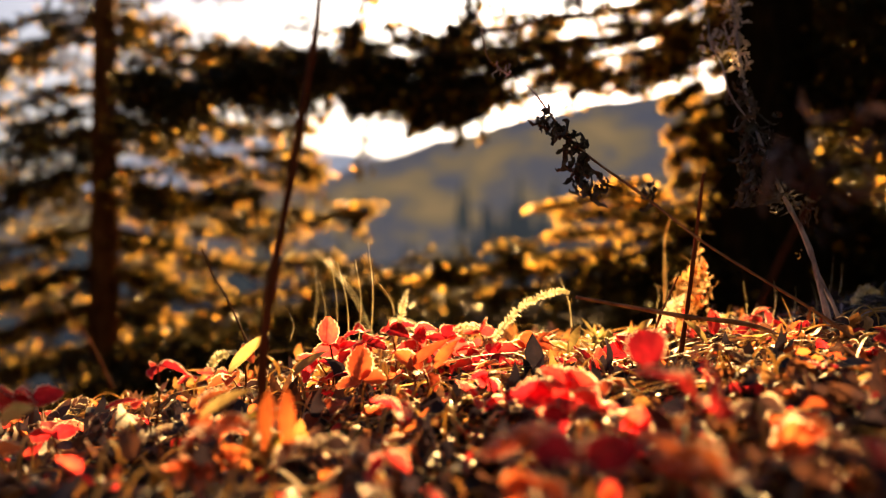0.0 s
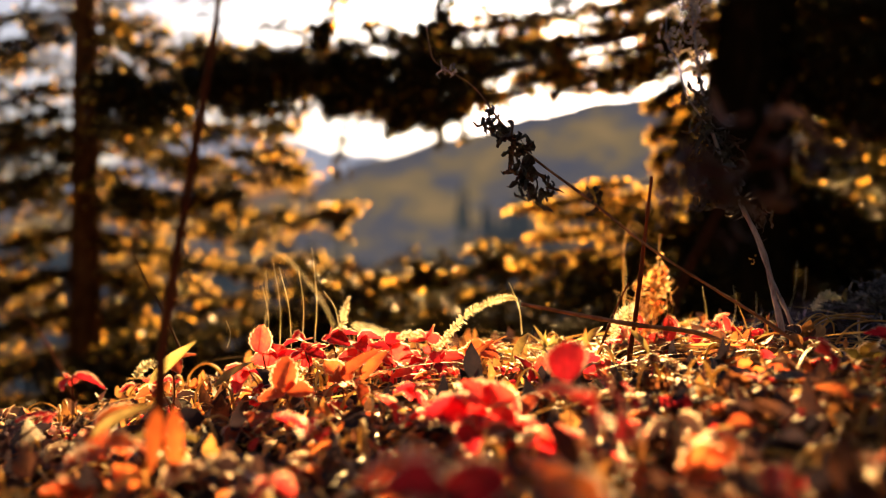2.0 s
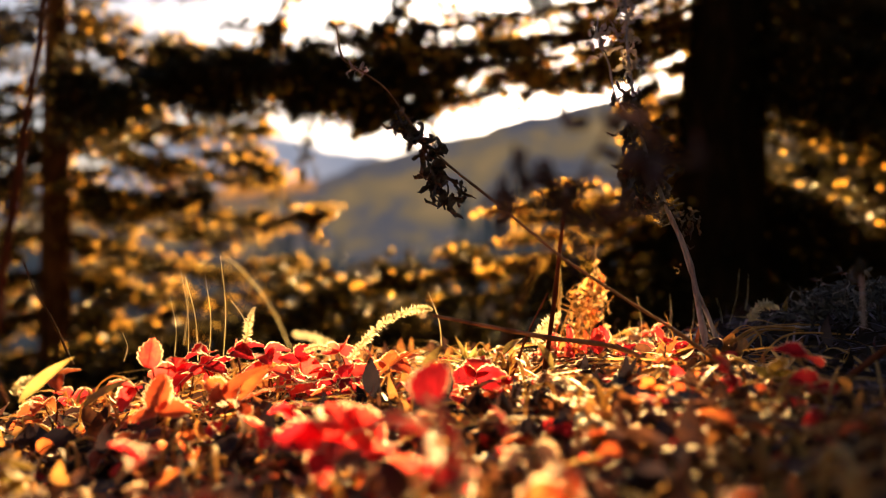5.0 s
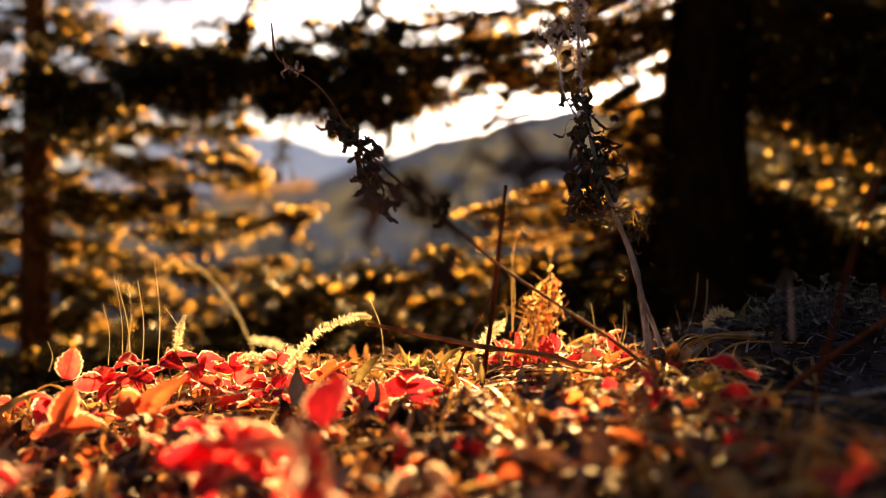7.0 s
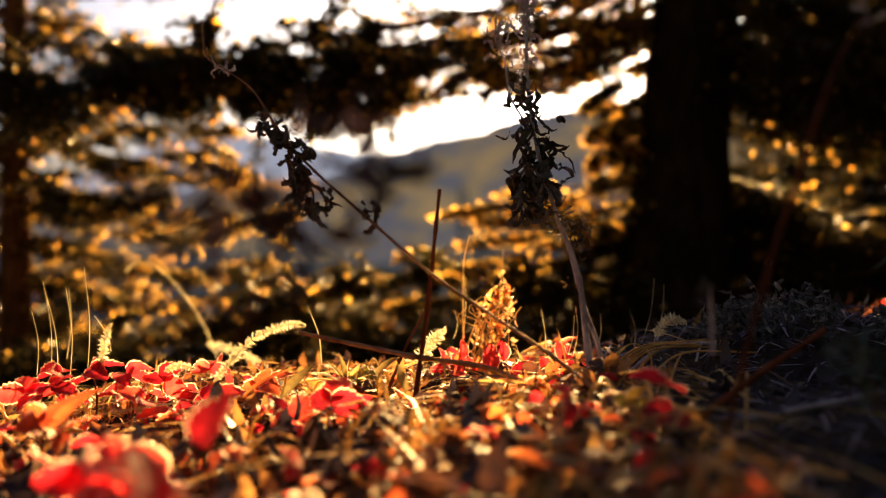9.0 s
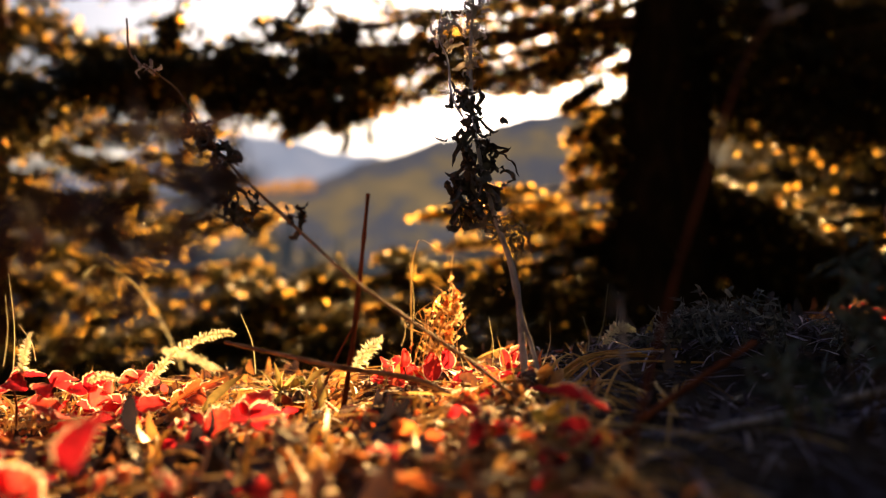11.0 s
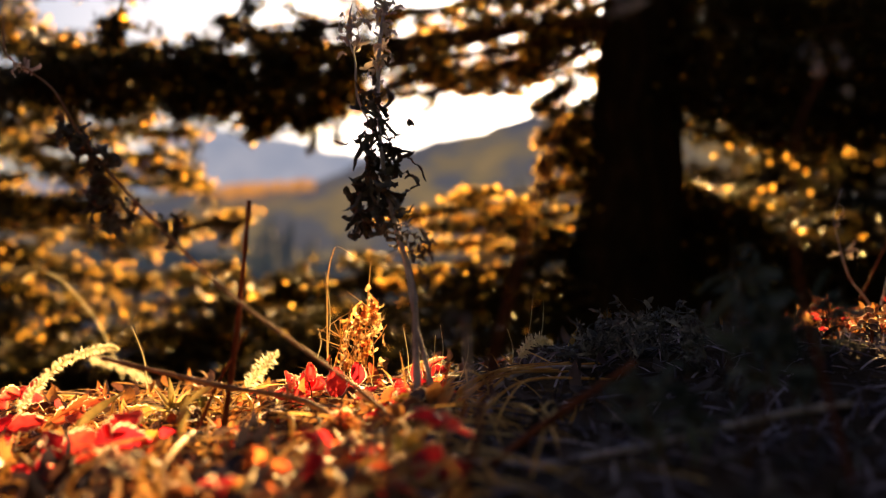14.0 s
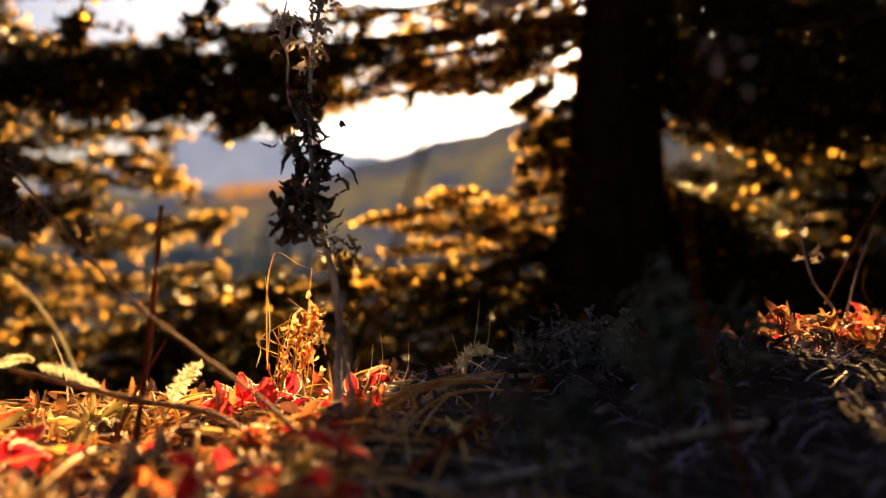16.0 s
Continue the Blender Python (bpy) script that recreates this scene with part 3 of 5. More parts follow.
upper_right = [
    (0.45, (1.38, 2.90, 0.385), dict(shade, tips=0.25, hang=0.05, loose=0.12, flat=0.6)),
    (0.40, (1.52, 3.10, 0.36), dict(shade, tips=0.25, hang=0.05, loose=0.12, flat=0.6)),
    (0.36, (1.25, 3.00, 0.30), dict(shade, tips=0.25, hang=0.05, loose=0.12, flat=0.6)),
    (0.34, (1.55, 2.50, 0.29), dict(shade, tips=0.2, hang=0.05, loose=0.12, flat=0.5)),
    (0.28, (1.45, 2.35, 0.21), dict(shade, tips=0.2, hang=0.05, loose=0.12, flat=0.5)),
    (0.37, (1.80, 2.90, 0.33), dict(shade, tips=0.15, hang=0.05, loose=0.12, flat=0.5)),
    (0.30, (1.80, 2.70, 0.22), dict(shade, tips=0.15, hang=0.05, loose=0.12, flat=0.5)),
    (0.62, (1.70, 2.20, 0.57), dict(shade, hang=0.12, loose=0.25)),
    (0.62, (1.50, 1.85, 0.57), dict(shade, hang=0.12, loose=0.25, spread=0.2)),
    (0.52, (1.25, 2.05, 0.48), dict(shade, dens=0.6, tips=0.6, hang=0.05, loose=0.15, spread=0.16, sag=0.0, bare=0.08)),
    (0.70, (1.90, 2.30, 0.66), dict(shade, sag=0.02, loose=0.2)),
    (0.74, (1.55, 2.0, 0.70), dict(shade, sag=0.02, loose=0.2)),
    (0.78, (1.75, 2.7, 0.72), shade),
    (0.90, (1.65, 2.5, 0.86), shade),
    (0.71, (1.60, 1.85, 0.67), dense),
    (0.74, (1.85, 2.6, 0.62), thin),
    (0.74, (1.65, 2.1, 0.66), dense),
    (0.80, (1.9, 2.4, 0.66), dense),
    (0.85, (1.6, 1.8, 0.74), dense),
    (0.95, (1.8, 2.0, 0.80), dense),
    (1.05, (1.7, 1.8, 0.95), dense),
    (1.05, (1.9, 2.4, 0.92), dense),
]
skirt_right = [
    (0.20, (1.6, 2.6, 0.12), dense),
    (0.24, (1.7, 2.3, 0.14), low_shade),
    (0.12, (1.6, 2.1, 0.00), low_shade),
    (0.10, (1.5, 2.6, 0.02), low_shade),
    (0.28, (1.9, 2.9, 0.22), low_shade),
    (0.18, (1.9, 2.4, 0.08), low_shade),
]
old_spruce = spruce("spruce_tree", 0.905, 2.2, 7.0, 0.128, "large old spruce with a thick dark trunk and drooping boughs", upper_left + lower_left + skirt_left + upper_right + skirt_right, [(1.3, 5, 1.5), (1.7, 6, 1.5), (2.2, 6, 1.3), (2.8, 5, 1.0), (3.5, 5, 0.8), (4.4, 5, 0.6), (5.4, 4, 0.4), (6.3, 4, 0.25)], flare=1.7, base=-0.12, lean=0.085, foot=0.24)
# two twigs that hang from the topmost limb
part("bough", bough((-0.02, 1.60, 1.04), (-0.19, 1.55, 0.585), **dangling), old_spruce)
part("bough", bough((0.22, 1.70, 1.06), (0.03, 1.55, 0.60), **dangling), old_spruce)
mid_ = dict(tips=0.5, dens=1.3, count=16, nw=0.008, spread=0.2, hang=0.1, loose=0.14, flat=0.6, rag=0.3)
left = []
for q, zq in enumerate((-0.38, -0.24, -0.10, 0.04, 0.18, 0.36, 0.54, 0.74, 0.97)):
    for a in range(7):
        ang = 0.45 * q + a * 0.898 + rng.normal(0, 0.15)
        if math.sin(ang) < -0.5:
            continue
        ll = (0.95 if zq < 0.4 else 0.8) * rng.uniform(0.75, 1.1)
        left.append((zq + 0.06, (-1.235 + ll * math.cos(ang), 2.8 + ll * math.sin(ang), zq - 0.05 + rng.normal(0, 0.02)), mid_ if zq < 0.6 else dict(mid_, dens=1.15, tips=0.6)))
dark_left = dict(tips=0.32, dens=1.15, count=20, nw=0.008, spread=0.22, hang=0.2, loose=0.3, flat=0.7, rag=0.4)
for zq in (0.46, 0.66, 0.94):
    left += [(zq, (-1.95, 2.70, zq - 0.09), dark_left), (zq + 0.02, (-0.72, 2.62, zq - 0.08), dark_left), (zq + 0.03, (-1.60, 2.35, zq - 0.04), dark_left)]
left += [(0.40, (-0.28, 2.75, 0.30), mid_), (0.62, (-0.50, 2.7, 0.52), mid_), (0.82, (-0.62, 2.6, 0.72), mid_)]
spruce("spruce_tree", -1.235, 2.8, 5.0, 0.062, "slim spruce with a reddish-brown trunk and needle tips painted sun-gold", left,
       [(1.35, 6, 0.7), (1.7, 6, 0.6), (2.2, 6, 0.5), (2.8, 6, 0.4), (3.5, 5, 0.3), (4.3, 5, 0.2)], base=-0.75, bark=REDBARK)
spruce("young_spruce", -0.25, 2.75, 0.75, 0.02, "small young spruce growing below the crest", [], [(-0.35, 7, 0.55), (-0.22, 7, 0.5), (-0.1, 6, 0.42), (0.0, 6, 0.3), (0.1, 5, 0.16)], dens=2.6, base=-0.62, tips=0.35)
spruce("young_spruce", -0.75, 2.3, 0.6, 0.02, "small young spruce growing below the crest", [], [(-0.4, 7, 0.5), (-0.28, 7, 0.42), (-0.16, 6, 0.3), (-0.06, 5, 0.16)], dens=2.6, base=-0.62, tips=0.35)
spruce("young_spruce", 1.42, 3.4, 0.8, 0.02, "small young spruce growing below the crest", [], [(-0.1, 7, 0.5), (0.02, 7, 0.46), (0.14, 6, 0.4), (0.25, 6, 0.3), (0.35, 5, 0.18)], dens=2.2, base=-0.4, tips=0.12)
spruce("young_spruce", 1.72, 4.2, 1.15, 0.03, "small dark spruce growing behind the old trunk", [], [(-0.15, 7, 0.75), (0.0, 7, 0.7), (0.14, 7, 0.62), (0.28, 7, 0.52), (0.42, 6, 0.42), (0.55, 6, 0.3), (0.66, 5, 0.2)], dens=2.0, base=-0.4, tips=0.06)
for x, y, h, rad in ((3.5, 6.0, 7.0, 1.1), (2.8, 2.9, 6.5, 0.95), (3.4, 2.4, 6.0, 0.95), (2.8, 4.6, 6.5, 0.8), (2.9, 1.7, 6.0, 0.95), (4.0, 4.2, 6.5, 1.1)):
    spruce("spruce_tree", x, y, h, 0.10, "dense dark spruce standing in shade", [], [(0.05 + 0.24 * q, 7, rad - 0.03 * q) for q in range(9)] + [(2.5, 6, 0.85), (3.1, 5, 0.75), (3.8, 5, 0.6), (4.8, 5, 0.4)], dens=1.0, base=-0.3, many=6, wide=0.037, tips=0.06)
spruce("spruce_tree", 2.35, 4.7, 7.0, 0.09, "tall dark spruce with a bare lower trunk", [], [(1.5 + 0.2 * q, 7, 0.62) for q in range(8)] + [(3.3, 6, 0.7), (3.9, 5, 0.6), (4.8, 5, 0.4)], dens=1.3, base=-0.4, many=6, wide=0.036, tips=0.04)


# ---- low plants ----
def leaflet_mesh(name, length, width, teeth, cup, droop, material, seed):
    """One strawberry leaflet: broad, toothed, folded on its midrib, with pleats at the side veins."""
    g = np.random.default_rng(seed)
    rows, cols = 2 * teeth + 1, 9
    q = np.linspace(0, 1, rows)
    half = width / 2 * np.sin(np.pi * np.clip(q, 0, 1) ** 0.75 * 0.93 + 0.07) ** 0.75
    half[0] *= 0.35
    saw = np.where(np.arange(rows) % 2 == 0, 1.0, 0.86)
    u = np.array([-1, -0.91, -0.6, -0.3, 0, 0.3, 0.6, 0.91, 1])
    x = u[None] * (half * saw)[:, None]
    y = q[:, None] * length + 0.12 * width * np.abs(u)[None] * (q * (1 - q))[:, None] * 2
    y = y - 0.05 * length * (np.arange(rows) % 2)[:, None] * (np.abs(u)[None] > 0.9)
    z = cup * np.abs(u)[None] ** 1.3 * half[:, None] - droop * length * (q ** 2)[:, None]
    z = z + 0.035 * width * np.cos(q * teeth * np.pi)[:, None] * np.abs(u)[None] * 0.6
    z = z + g.normal(0, 0.012 * width, z.shape) + 0.10 * width * np.sin(3 * q + g.uniform(0, 6))[:, None] * u[None]
    v = np.stack([x, y, z], -1).reshape(-1, 3)
    i, j = np.meshgrid(np.arange(rows - 1), np.arange(cols - 1), indexing="ij")
    f = np.stack([i * cols + j, i * cols + j + 1, (i + 1) * cols + j + 1, (i + 1) * cols + j], -1).reshape(-1, 4)
    margin = ((j == 0) | (j == cols - 2)).astype(int).reshape(-1)
    return mesh_np(name, v, f, [material, MARGIN], margin)


LEAFLETS = {}
for key, m in (("red", RED), ("orange", ORANGE), ("green", GREEN), ("dark", DARK)):
    LEAFLETS[key] = [leaflet_mesh("leaflet", 0.030, 0.025, 6, random.uniform(-0.1, 0.75), random.uniform(0.0, 0.45), m, 10 + q) for q in range(7)]

WORDS = {"red": "wild strawberry plant with glowing red autumn leaves", "orange": "wild strawberry plant with orange autumn leaves",
         "green": "wild strawberry plant with yellow-green leaves", "dark": "withered strawberry plant with dark brown leaves"}


def strawberry(x, y, top, key, size=1.0, stalks=2, lean=None, face=None):
    """A plant with several stalks, each with three leaflets. face: heading of the first leaf."""
    z = float(ground_z(x, y)) - 0.004
    plant = thing("strawberry_plant", (x, y, z), WORDS[key], "plant", "strawberry plants")
    for q in range(stalks):
        a = random.uniform(0, 6.28)
        out = 0.0 if q == 0 else random.uniform(0.012, 0.035) * size
        tip = Vector((x + out * math.cos(a), y + out * math.sin(a), top - (0 if q == 0 else random.uniform(0.0, 0.6) * max(0.01, top - z))))
        bx, by = x + random.uniform(-0.006, 0.006), y + random.uniform(-0.006, 0.006)
        part("leaf_stalk", tube([(bx, by, z), ((bx + tip.x) / 2 + 0.004, (by + tip.y) / 2, z + (tip.z - z) * 0.6), tip], 0.0011, 0.0007, 7, 5).mesh("leaf_stalk", STEM), plant)
        head = face if (face is not None and q == 0) else random.uniform(0, 360)
        pitch = random.uniform(-30, 60) if lean is None or q else lean
        for w, sw in enumerate((0,) if lean is not None and lean >= 70 and q == 0 else (0, 105, -105)):
            me = random.choice(LEAFLETS[key])
            s = size * random.uniform(0.8, 1.15) * (1.0 if w == 0 else 0.88)
            m = Matrix.Translation(tip - plant.location) @ pose(0, 0, 0, 0, 0, head) @ pose(0, 0, 0, pitch, 0, 0) @ pose(0, 0, 0, 0, 0, sw * random.uniform(0.7, 1)) @ pose(0, 0, 0, random.uniform(-25, 30), random.uniform(-25, 25), 0) @ Matrix.Scale(s, 4)
            part("leaflet", me, plant, m)
    return plant


def hero(p, key, size=1.0, stalks=1, lean=None, face=None):
    size = size * 0.82
    strawberry(p[0], p[1], p[2] - (0.018 * size if lean and lean >= 55 else 0.004), key, size, stalks, lean, face)


hero((-0.107, 0.790, 0.073), "red", 1.15, 2, 55, 20)
hero((-0.083, 0.806, 0.077), "red", 1.0, 2, 20, 80)
hero((-0.056, 0.806, 0.080), "red", 1.1, 2, 30, -60)
hero((-0.030, 0.823, 0.073), "red", 1.2, 2, 15, -90)
hero((0.004, 0.823, 0.079), "red", 1.2, 2, 60, -30)
hero((0.041, 0.841, 0.074), "red", 1.0, 2, 50, 10)
hero((0.056, 0.790, 0.056), "red", 1.2, 2, 20, -70)
hero((0.009, 0.760, 0.060), "red", 1.1, 2, 40, 100)
hero((0.138, 0.516, 0.098), "red", 1.3, 1, 75, 5)
hero((0.126, 0.494, 0.060), "red", 1.2, 2, 60, 170)
hero((0.051, 0.599, 0.044), "red", 1.35, 2, 35, 180)
hero((0.059, 0.324, 0.071), "red", 1.2, 2, 30, 20)
hero((0.038, 0.376, 0.069), "orange", 1.1, 2, 20, 150)
hero((-0.233, 0.627, 0.068), "red", 0.9, 2, 15, -80)
hero((-0.316, 0.565, 0.052), "red", 1.0, 2, 30, 70)
hero((0.316, 0.941, 0.050), "red", 1.0, 3, 40, 0)
hero((0.361, 0.898, 0.055), "red", 0.8, 2, 40, 30)
hero((0.309, 0.964, 0.043), "red", 1.1, 2, 45, -30)
hero((0.373, 0.898, 0.062), "red", 0.9, 2, 30, 60)
hero((0.162, 0.681, 0.055), "red", 1.0, 2, 70, 160)
hero((0.086, 0.527, 0.066), "red", 1.3, 3, 40, 40)
hero((-0.108, 0.732, 0.087), "red", 1.2, 3, 70, 20)
hero((0.136, 0.439, 0.084), "red", 1.2, 2, 30, 90)
hero((0.273, 0.941, 0.062), "red", 1.0, 2, 50, 10)
hero((0.304, 0.898, 0.055), "red", 1.1, 2, 65, 200)
hero((0.322, 0.941, 0.062), "red", 0.9, 2, 30, 100)
hero((0.391, 0.878, 0.066), "red", 0.9, 3, 40, 20)
hero((0.174, 0.719, 0.082), "red", 1.3, 2, 60, 0)
hero((0.323, 0.859, 0.048), "red", 0.9, 2, 20, 0)
hero((0.294, 0.941, 0.050), "red", 1.0, 2, 70, 20)
hero((0.319, 0.941, 0.051), "red", 1.1, 2, 75, -10)
hero((0.370, 0.898, 0.067), "red", 0.9, 1, 75, 30)
hero((0.320, 0.878, 0.036), "red", 0.9, 2, 70, 0)
hero((0.281, 0.898, 0.086), "red", 0.9, 1, 78, 10)
hero((0.309, 0.878, 0.077), "red", 1.0, 1, 80, -5)
hero((0.325, 0.919, 0.081), "red", 0.9, 1, 76, 20)
hero((0.382, 0.898, 0.084), "red", 0.8, 1, 78, 0)
hero((0.262, 0.898, 0.073), "red", 0.8, 1, 60, 60)
hero((0.404, 0.878, 0.074), "red", 0.8, 1, 76, -20)
hero((0.896, 1.198, 0.112), "red", 0.7, 3, 40, 0)
hero((1.034, 1.235, 0.113), "red", 1.0, 3, 50, 40)
hero((0.991, 1.198, 0.086), "red", 1.0, 3, 30, 80)
hero((-0.068, 0.637, 0.067), "orange", 1.1, 2, 60, 10)
hero((-0.026, 0.659, 0.063), "orange", 1.0, 2, 40, 60)
hero((-0.187, 0.719, 0.065), "orange", 0.9, 2, 30, -60)
hero((0.101, 0.823, 0.064), "orange", 1.0, 2, 40, -60)
hero((0.187, 0.859, 0.066), "green", 0.9, 2, 50, 60)
hero((0.165, 0.859, 0.057), "green", 1.1, 2, 60, 0)
hero((-0.168, 0.527, 0.052), "orange", 1.0, 2, 20, -60)
hero((0.120, 0.329, 0.063), "orange", 1.3, 2, 10, 60)
hero((0.204, 0.416, 0.062), "orange", 1.2, 2, 20, 0)
hero((0.853, 1.040, 0.099), "red", 0.7, 2, 40, 10)
hero((0.909, 1.098, 0.105), "orange", 0.6, 3, 30, 50)
hero((0.875, 0.988, 0.088), "red", 0.7, 2, 35, -30)
hero((0.930, 1.040, 0.093), "orange", 0.7, 2, 40, 90)
hero((0.806, 0.964, 0.086), "orange", 0.55, 2, 30, 0)
hero((1.008, 1.162, 0.101), "red", 0.7, 3, 50, 0)

random.seed(4)
for q in range(165):
    x, y = random.uniform(-0.75, 0.42), random.uniform(0.33, 1.0)
    if abs(x) > y * 0.66 + 0.35 or (x > 0.3 and y < 0.56):
        continue
    key = random.choices(("red", "orange", "green", "dark"), (0.26, 0.16, 0.08, 0.50))[0]
    strawberry(x, y, float(ground_z(x, y)) + (random.uniform(0.015, 0.045) if y < 0.62 else random.uniform(0.008, 0.028)), key, random.uniform(0.4, 0.8), random.choice((1, 2, 2)))

for q in range(46):
    y = random.uniform(0.42, 0.8)
    x = random.uniform(-0.05, 0.30 if y < 0.56 else 0.42)
    strawberry(x, y, float(ground_z(x, y)) + random.uniform(0.008, 0.022), random.choice(("orange", "dark", "orange", "red")), random.uniform(0.35, 0.65), 2)
for q in range(64):
    x, y = (random.uniform(0.90, 1.16), random.uniform(1.08, 1.30)) if q % 2 else (random.uniform(0.80, 1.0), random.uniform(0.90, 1.1))
    strawberry(x, y, float(ground_z(x, y)) + random.uniform(0.01, 0.04), random.choice(("red", "red", "orange", "dark", "dark")), random.uniform(0.22, 0.45), 3)


def low_leaves(count, seed, box=(-0.85, 0.43, 0.33, 1.05), shares=(0.24, 0.28, 0.10, 0.38)):
    """Small leaflets that carpet the soil between the larger plants."""
    g = np.random.default_rng(seed)
    shapes = []
    for me in LEAFLETS["red"]:
        co = np.empty(len(me.vertices) * 3, np.float32)
        me.vertices.foreach_get("co", co)
        fv = np.empty(len(me.polygons) * 4, np.int32)
        me.loops.foreach_get("vertex_index", fv)
        shapes.append((co.reshape(-1, 3)[::1], fv.reshape(-1, 4)))
    bag = Bag()
    for q in range(count):
        x, y = g.uniform(*box[:2]), g.uniform(*box[2:])
        if abs(x - 0.1) > 0.3 + 0.7 * y:
            continue
        co, fv = shapes[g.integers(len(shapes))]
        m = np.array(pose(x, y, float(ground_z(x, y)) + g.uniform(0.004, 0.02), g.uniform(-20, 70), g.uniform(-40, 40), g.uniform(0, 360)))
        v = (co * g.uniform(0.3, 0.7)) @ m[:3, :3].T + m[:3, 3]
        bag.add(v, fv, g.choice(4, p=shares))
    tagged(new("low_leaves", bag.mesh("low_leaves", RED, ORANGE, GREEN, DARK)), "small red, orange and brown leaves carpeting the soil", "leaves", kind="stuff")


low_leaves(640, 21)
low_leaves(160, 22, (0.0, 0.38, 0.46, 0.82), (0.24, 0.46, 0.08, 0.22))


# ---- litter and grass on the crest ----
def in_field(x, y):
    return abs(x - 0.3) < 0.45 + 0.75 * y


def litter(name, count, box, length, width, material, label, flat=0.35, curl=1.6, lift=0.012, n=5, power=0.8, seed=1, oval=False):
    """Countless small dry pieces strewn over the soil."""
    global rng
    keep, rng = rng, np.random.default_rng(seed)
    bag = Bag()
    for q in range(count):
        x, y = rng.uniform(box[0], box[1]), rng.uniform(box[2], box[3])
        if not in_field(x, y) or rng.random() > (0.5 + 1.2 * (y - 0.3)) * (0.35 if x < -0.02 and y < 0.62 else 1.0):
            continue
        if oval and ((2 * x - box[0] - box[1]) / (box[1] - box[0])) ** 2 + ((2 * y - box[2] - box[3]) / (box[3] - box[2])) ** 2 > rng.uniform(0.35, 1.1):
            continue
        z = float(ground_z(x, y)) + rng.uniform(0.0, lift)
        d = rnd_dir(flat)
        ribbon(bag, (x, y, z), d, rng.uniform(*length), rng.uniform(*width), rng.normal(0, curl) if curl > 0 else abs(rng.normal(0, -curl)) + 0.2, rng.normal(0, 1.0), rng.uniform(-0.6, 0.6), n, 0, None, power)
    rng = keep
    ob = new(name, bag.mesh(name, material))
    tagged(ob, label, "leaf litter", kind="stuff")


litter("leaf_litter", 4400, (-0.95, 0.41, 0.26, 1.2), (0.012, 0.035), (0.006, 0.016), LITTER, "curled brown dead leaves strewn over the soil", 0.6, 1.8, 0.018, 6, seed=1)
litter("dark_litter", 2600, (-0.9, 0.30, 0.28, 0.72), (0.02, 0.05), (0.012, 0.024), DARKLITTER, "large dark dead leaves lying in layers, blued to carry shade", 0.7, 1.6, 0.016, 7, seed=6)
litter("straw_litter", 3900, (-0.95, 0.44, 0.26, 1.2), (0.03, 0.11), (0.0014, 0.0032), STRAW, "dry straw and broken stalks lying on the soil", 0.14, -0.8, 0.022, 6, seed=2)
litter("mound_litter", 2200, (0.44, 1.7, 0.30, 1.35), (0.012, 0.035), (0.006, 0.014), MOUNDLEAF, "small dead leaves in the matted grass, darkened to carry shade", 0.6, 1.8, 0.012, 6, seed=4)
litter("golden_litter", 1900, (0.02, 0.40, 0.40, 0.95), (0.018, 0.05), (0.003, 0.009), GOLDLITTER, "crinkled golden and rust dead leaves and blades", 0.22, -2.0, 0.022, 8, seed=12)
litter("golden_straw", 700, (-0.1, 0.48, 0.42, 0.98), (0.06, 0.15), (0.0016, 0.0034), STRAW, "long golden straws lying across the litter", 0.10, -0.6, 0.03, 9, seed=13)
litter("mound_straw", 2000, (0.36, 1.4, 0.36, 1.2), (0.03, 0.10), (0.0014, 0.0030), SHADESTRAW, "curled straws lying matted over the mound, violet tone carrying shade", 0.10, -1.6, 0.012, 8, seed=8)
# lit copy of the litter, over the shade-toned leaves in the sun patch
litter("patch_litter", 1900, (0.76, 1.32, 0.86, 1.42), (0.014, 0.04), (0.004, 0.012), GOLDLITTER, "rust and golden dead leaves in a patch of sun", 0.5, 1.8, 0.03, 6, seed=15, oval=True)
litter("grass_litter", 4200, (0.38, 1.7, 0.30, 1.3), (0.03, 0.09), (0.0015, 0.003), SHADEGRASS, "matted grass on the mound, greyed to carry shade", 0.25, -2.2, 0.014, 6, seed=3)


def outer_litter():
    """Dead leaves on the soil all round the crest."""
    global rng
    keep, rng = rng, np.random.default_rng(31)
    bag = Bag()
    for q in range(5200):
        x, y = rng.normal(0.2, 1.5), rng.normal(0.8, 1.2)
        if (in_field(x, y) and 0.22 < y < 1.25) or (abs(x - 0.25) < 0.5 and -0.4 < y < 0.3) or y < -1.9:
            continue
        ribbon(bag, (x, y, float(ground_z(x, y)) + rng.uniform(0.002, 0.01)), rnd_dir(0.25), rng.uniform(0.02, 0.05), rng.uniform(0.01, 0.02), rng.normal(0, 1.2), rng.normal(0, 0.8), rng.uniform(-0.5, 0.5), 4)
    rng = keep
    tagged(new("outer_litter", bag.mesh("outer_litter", LITTER)), "brown dead leaves scattered over the soil around the crest", "leaf litter", kind="stuff")


outer_litter()


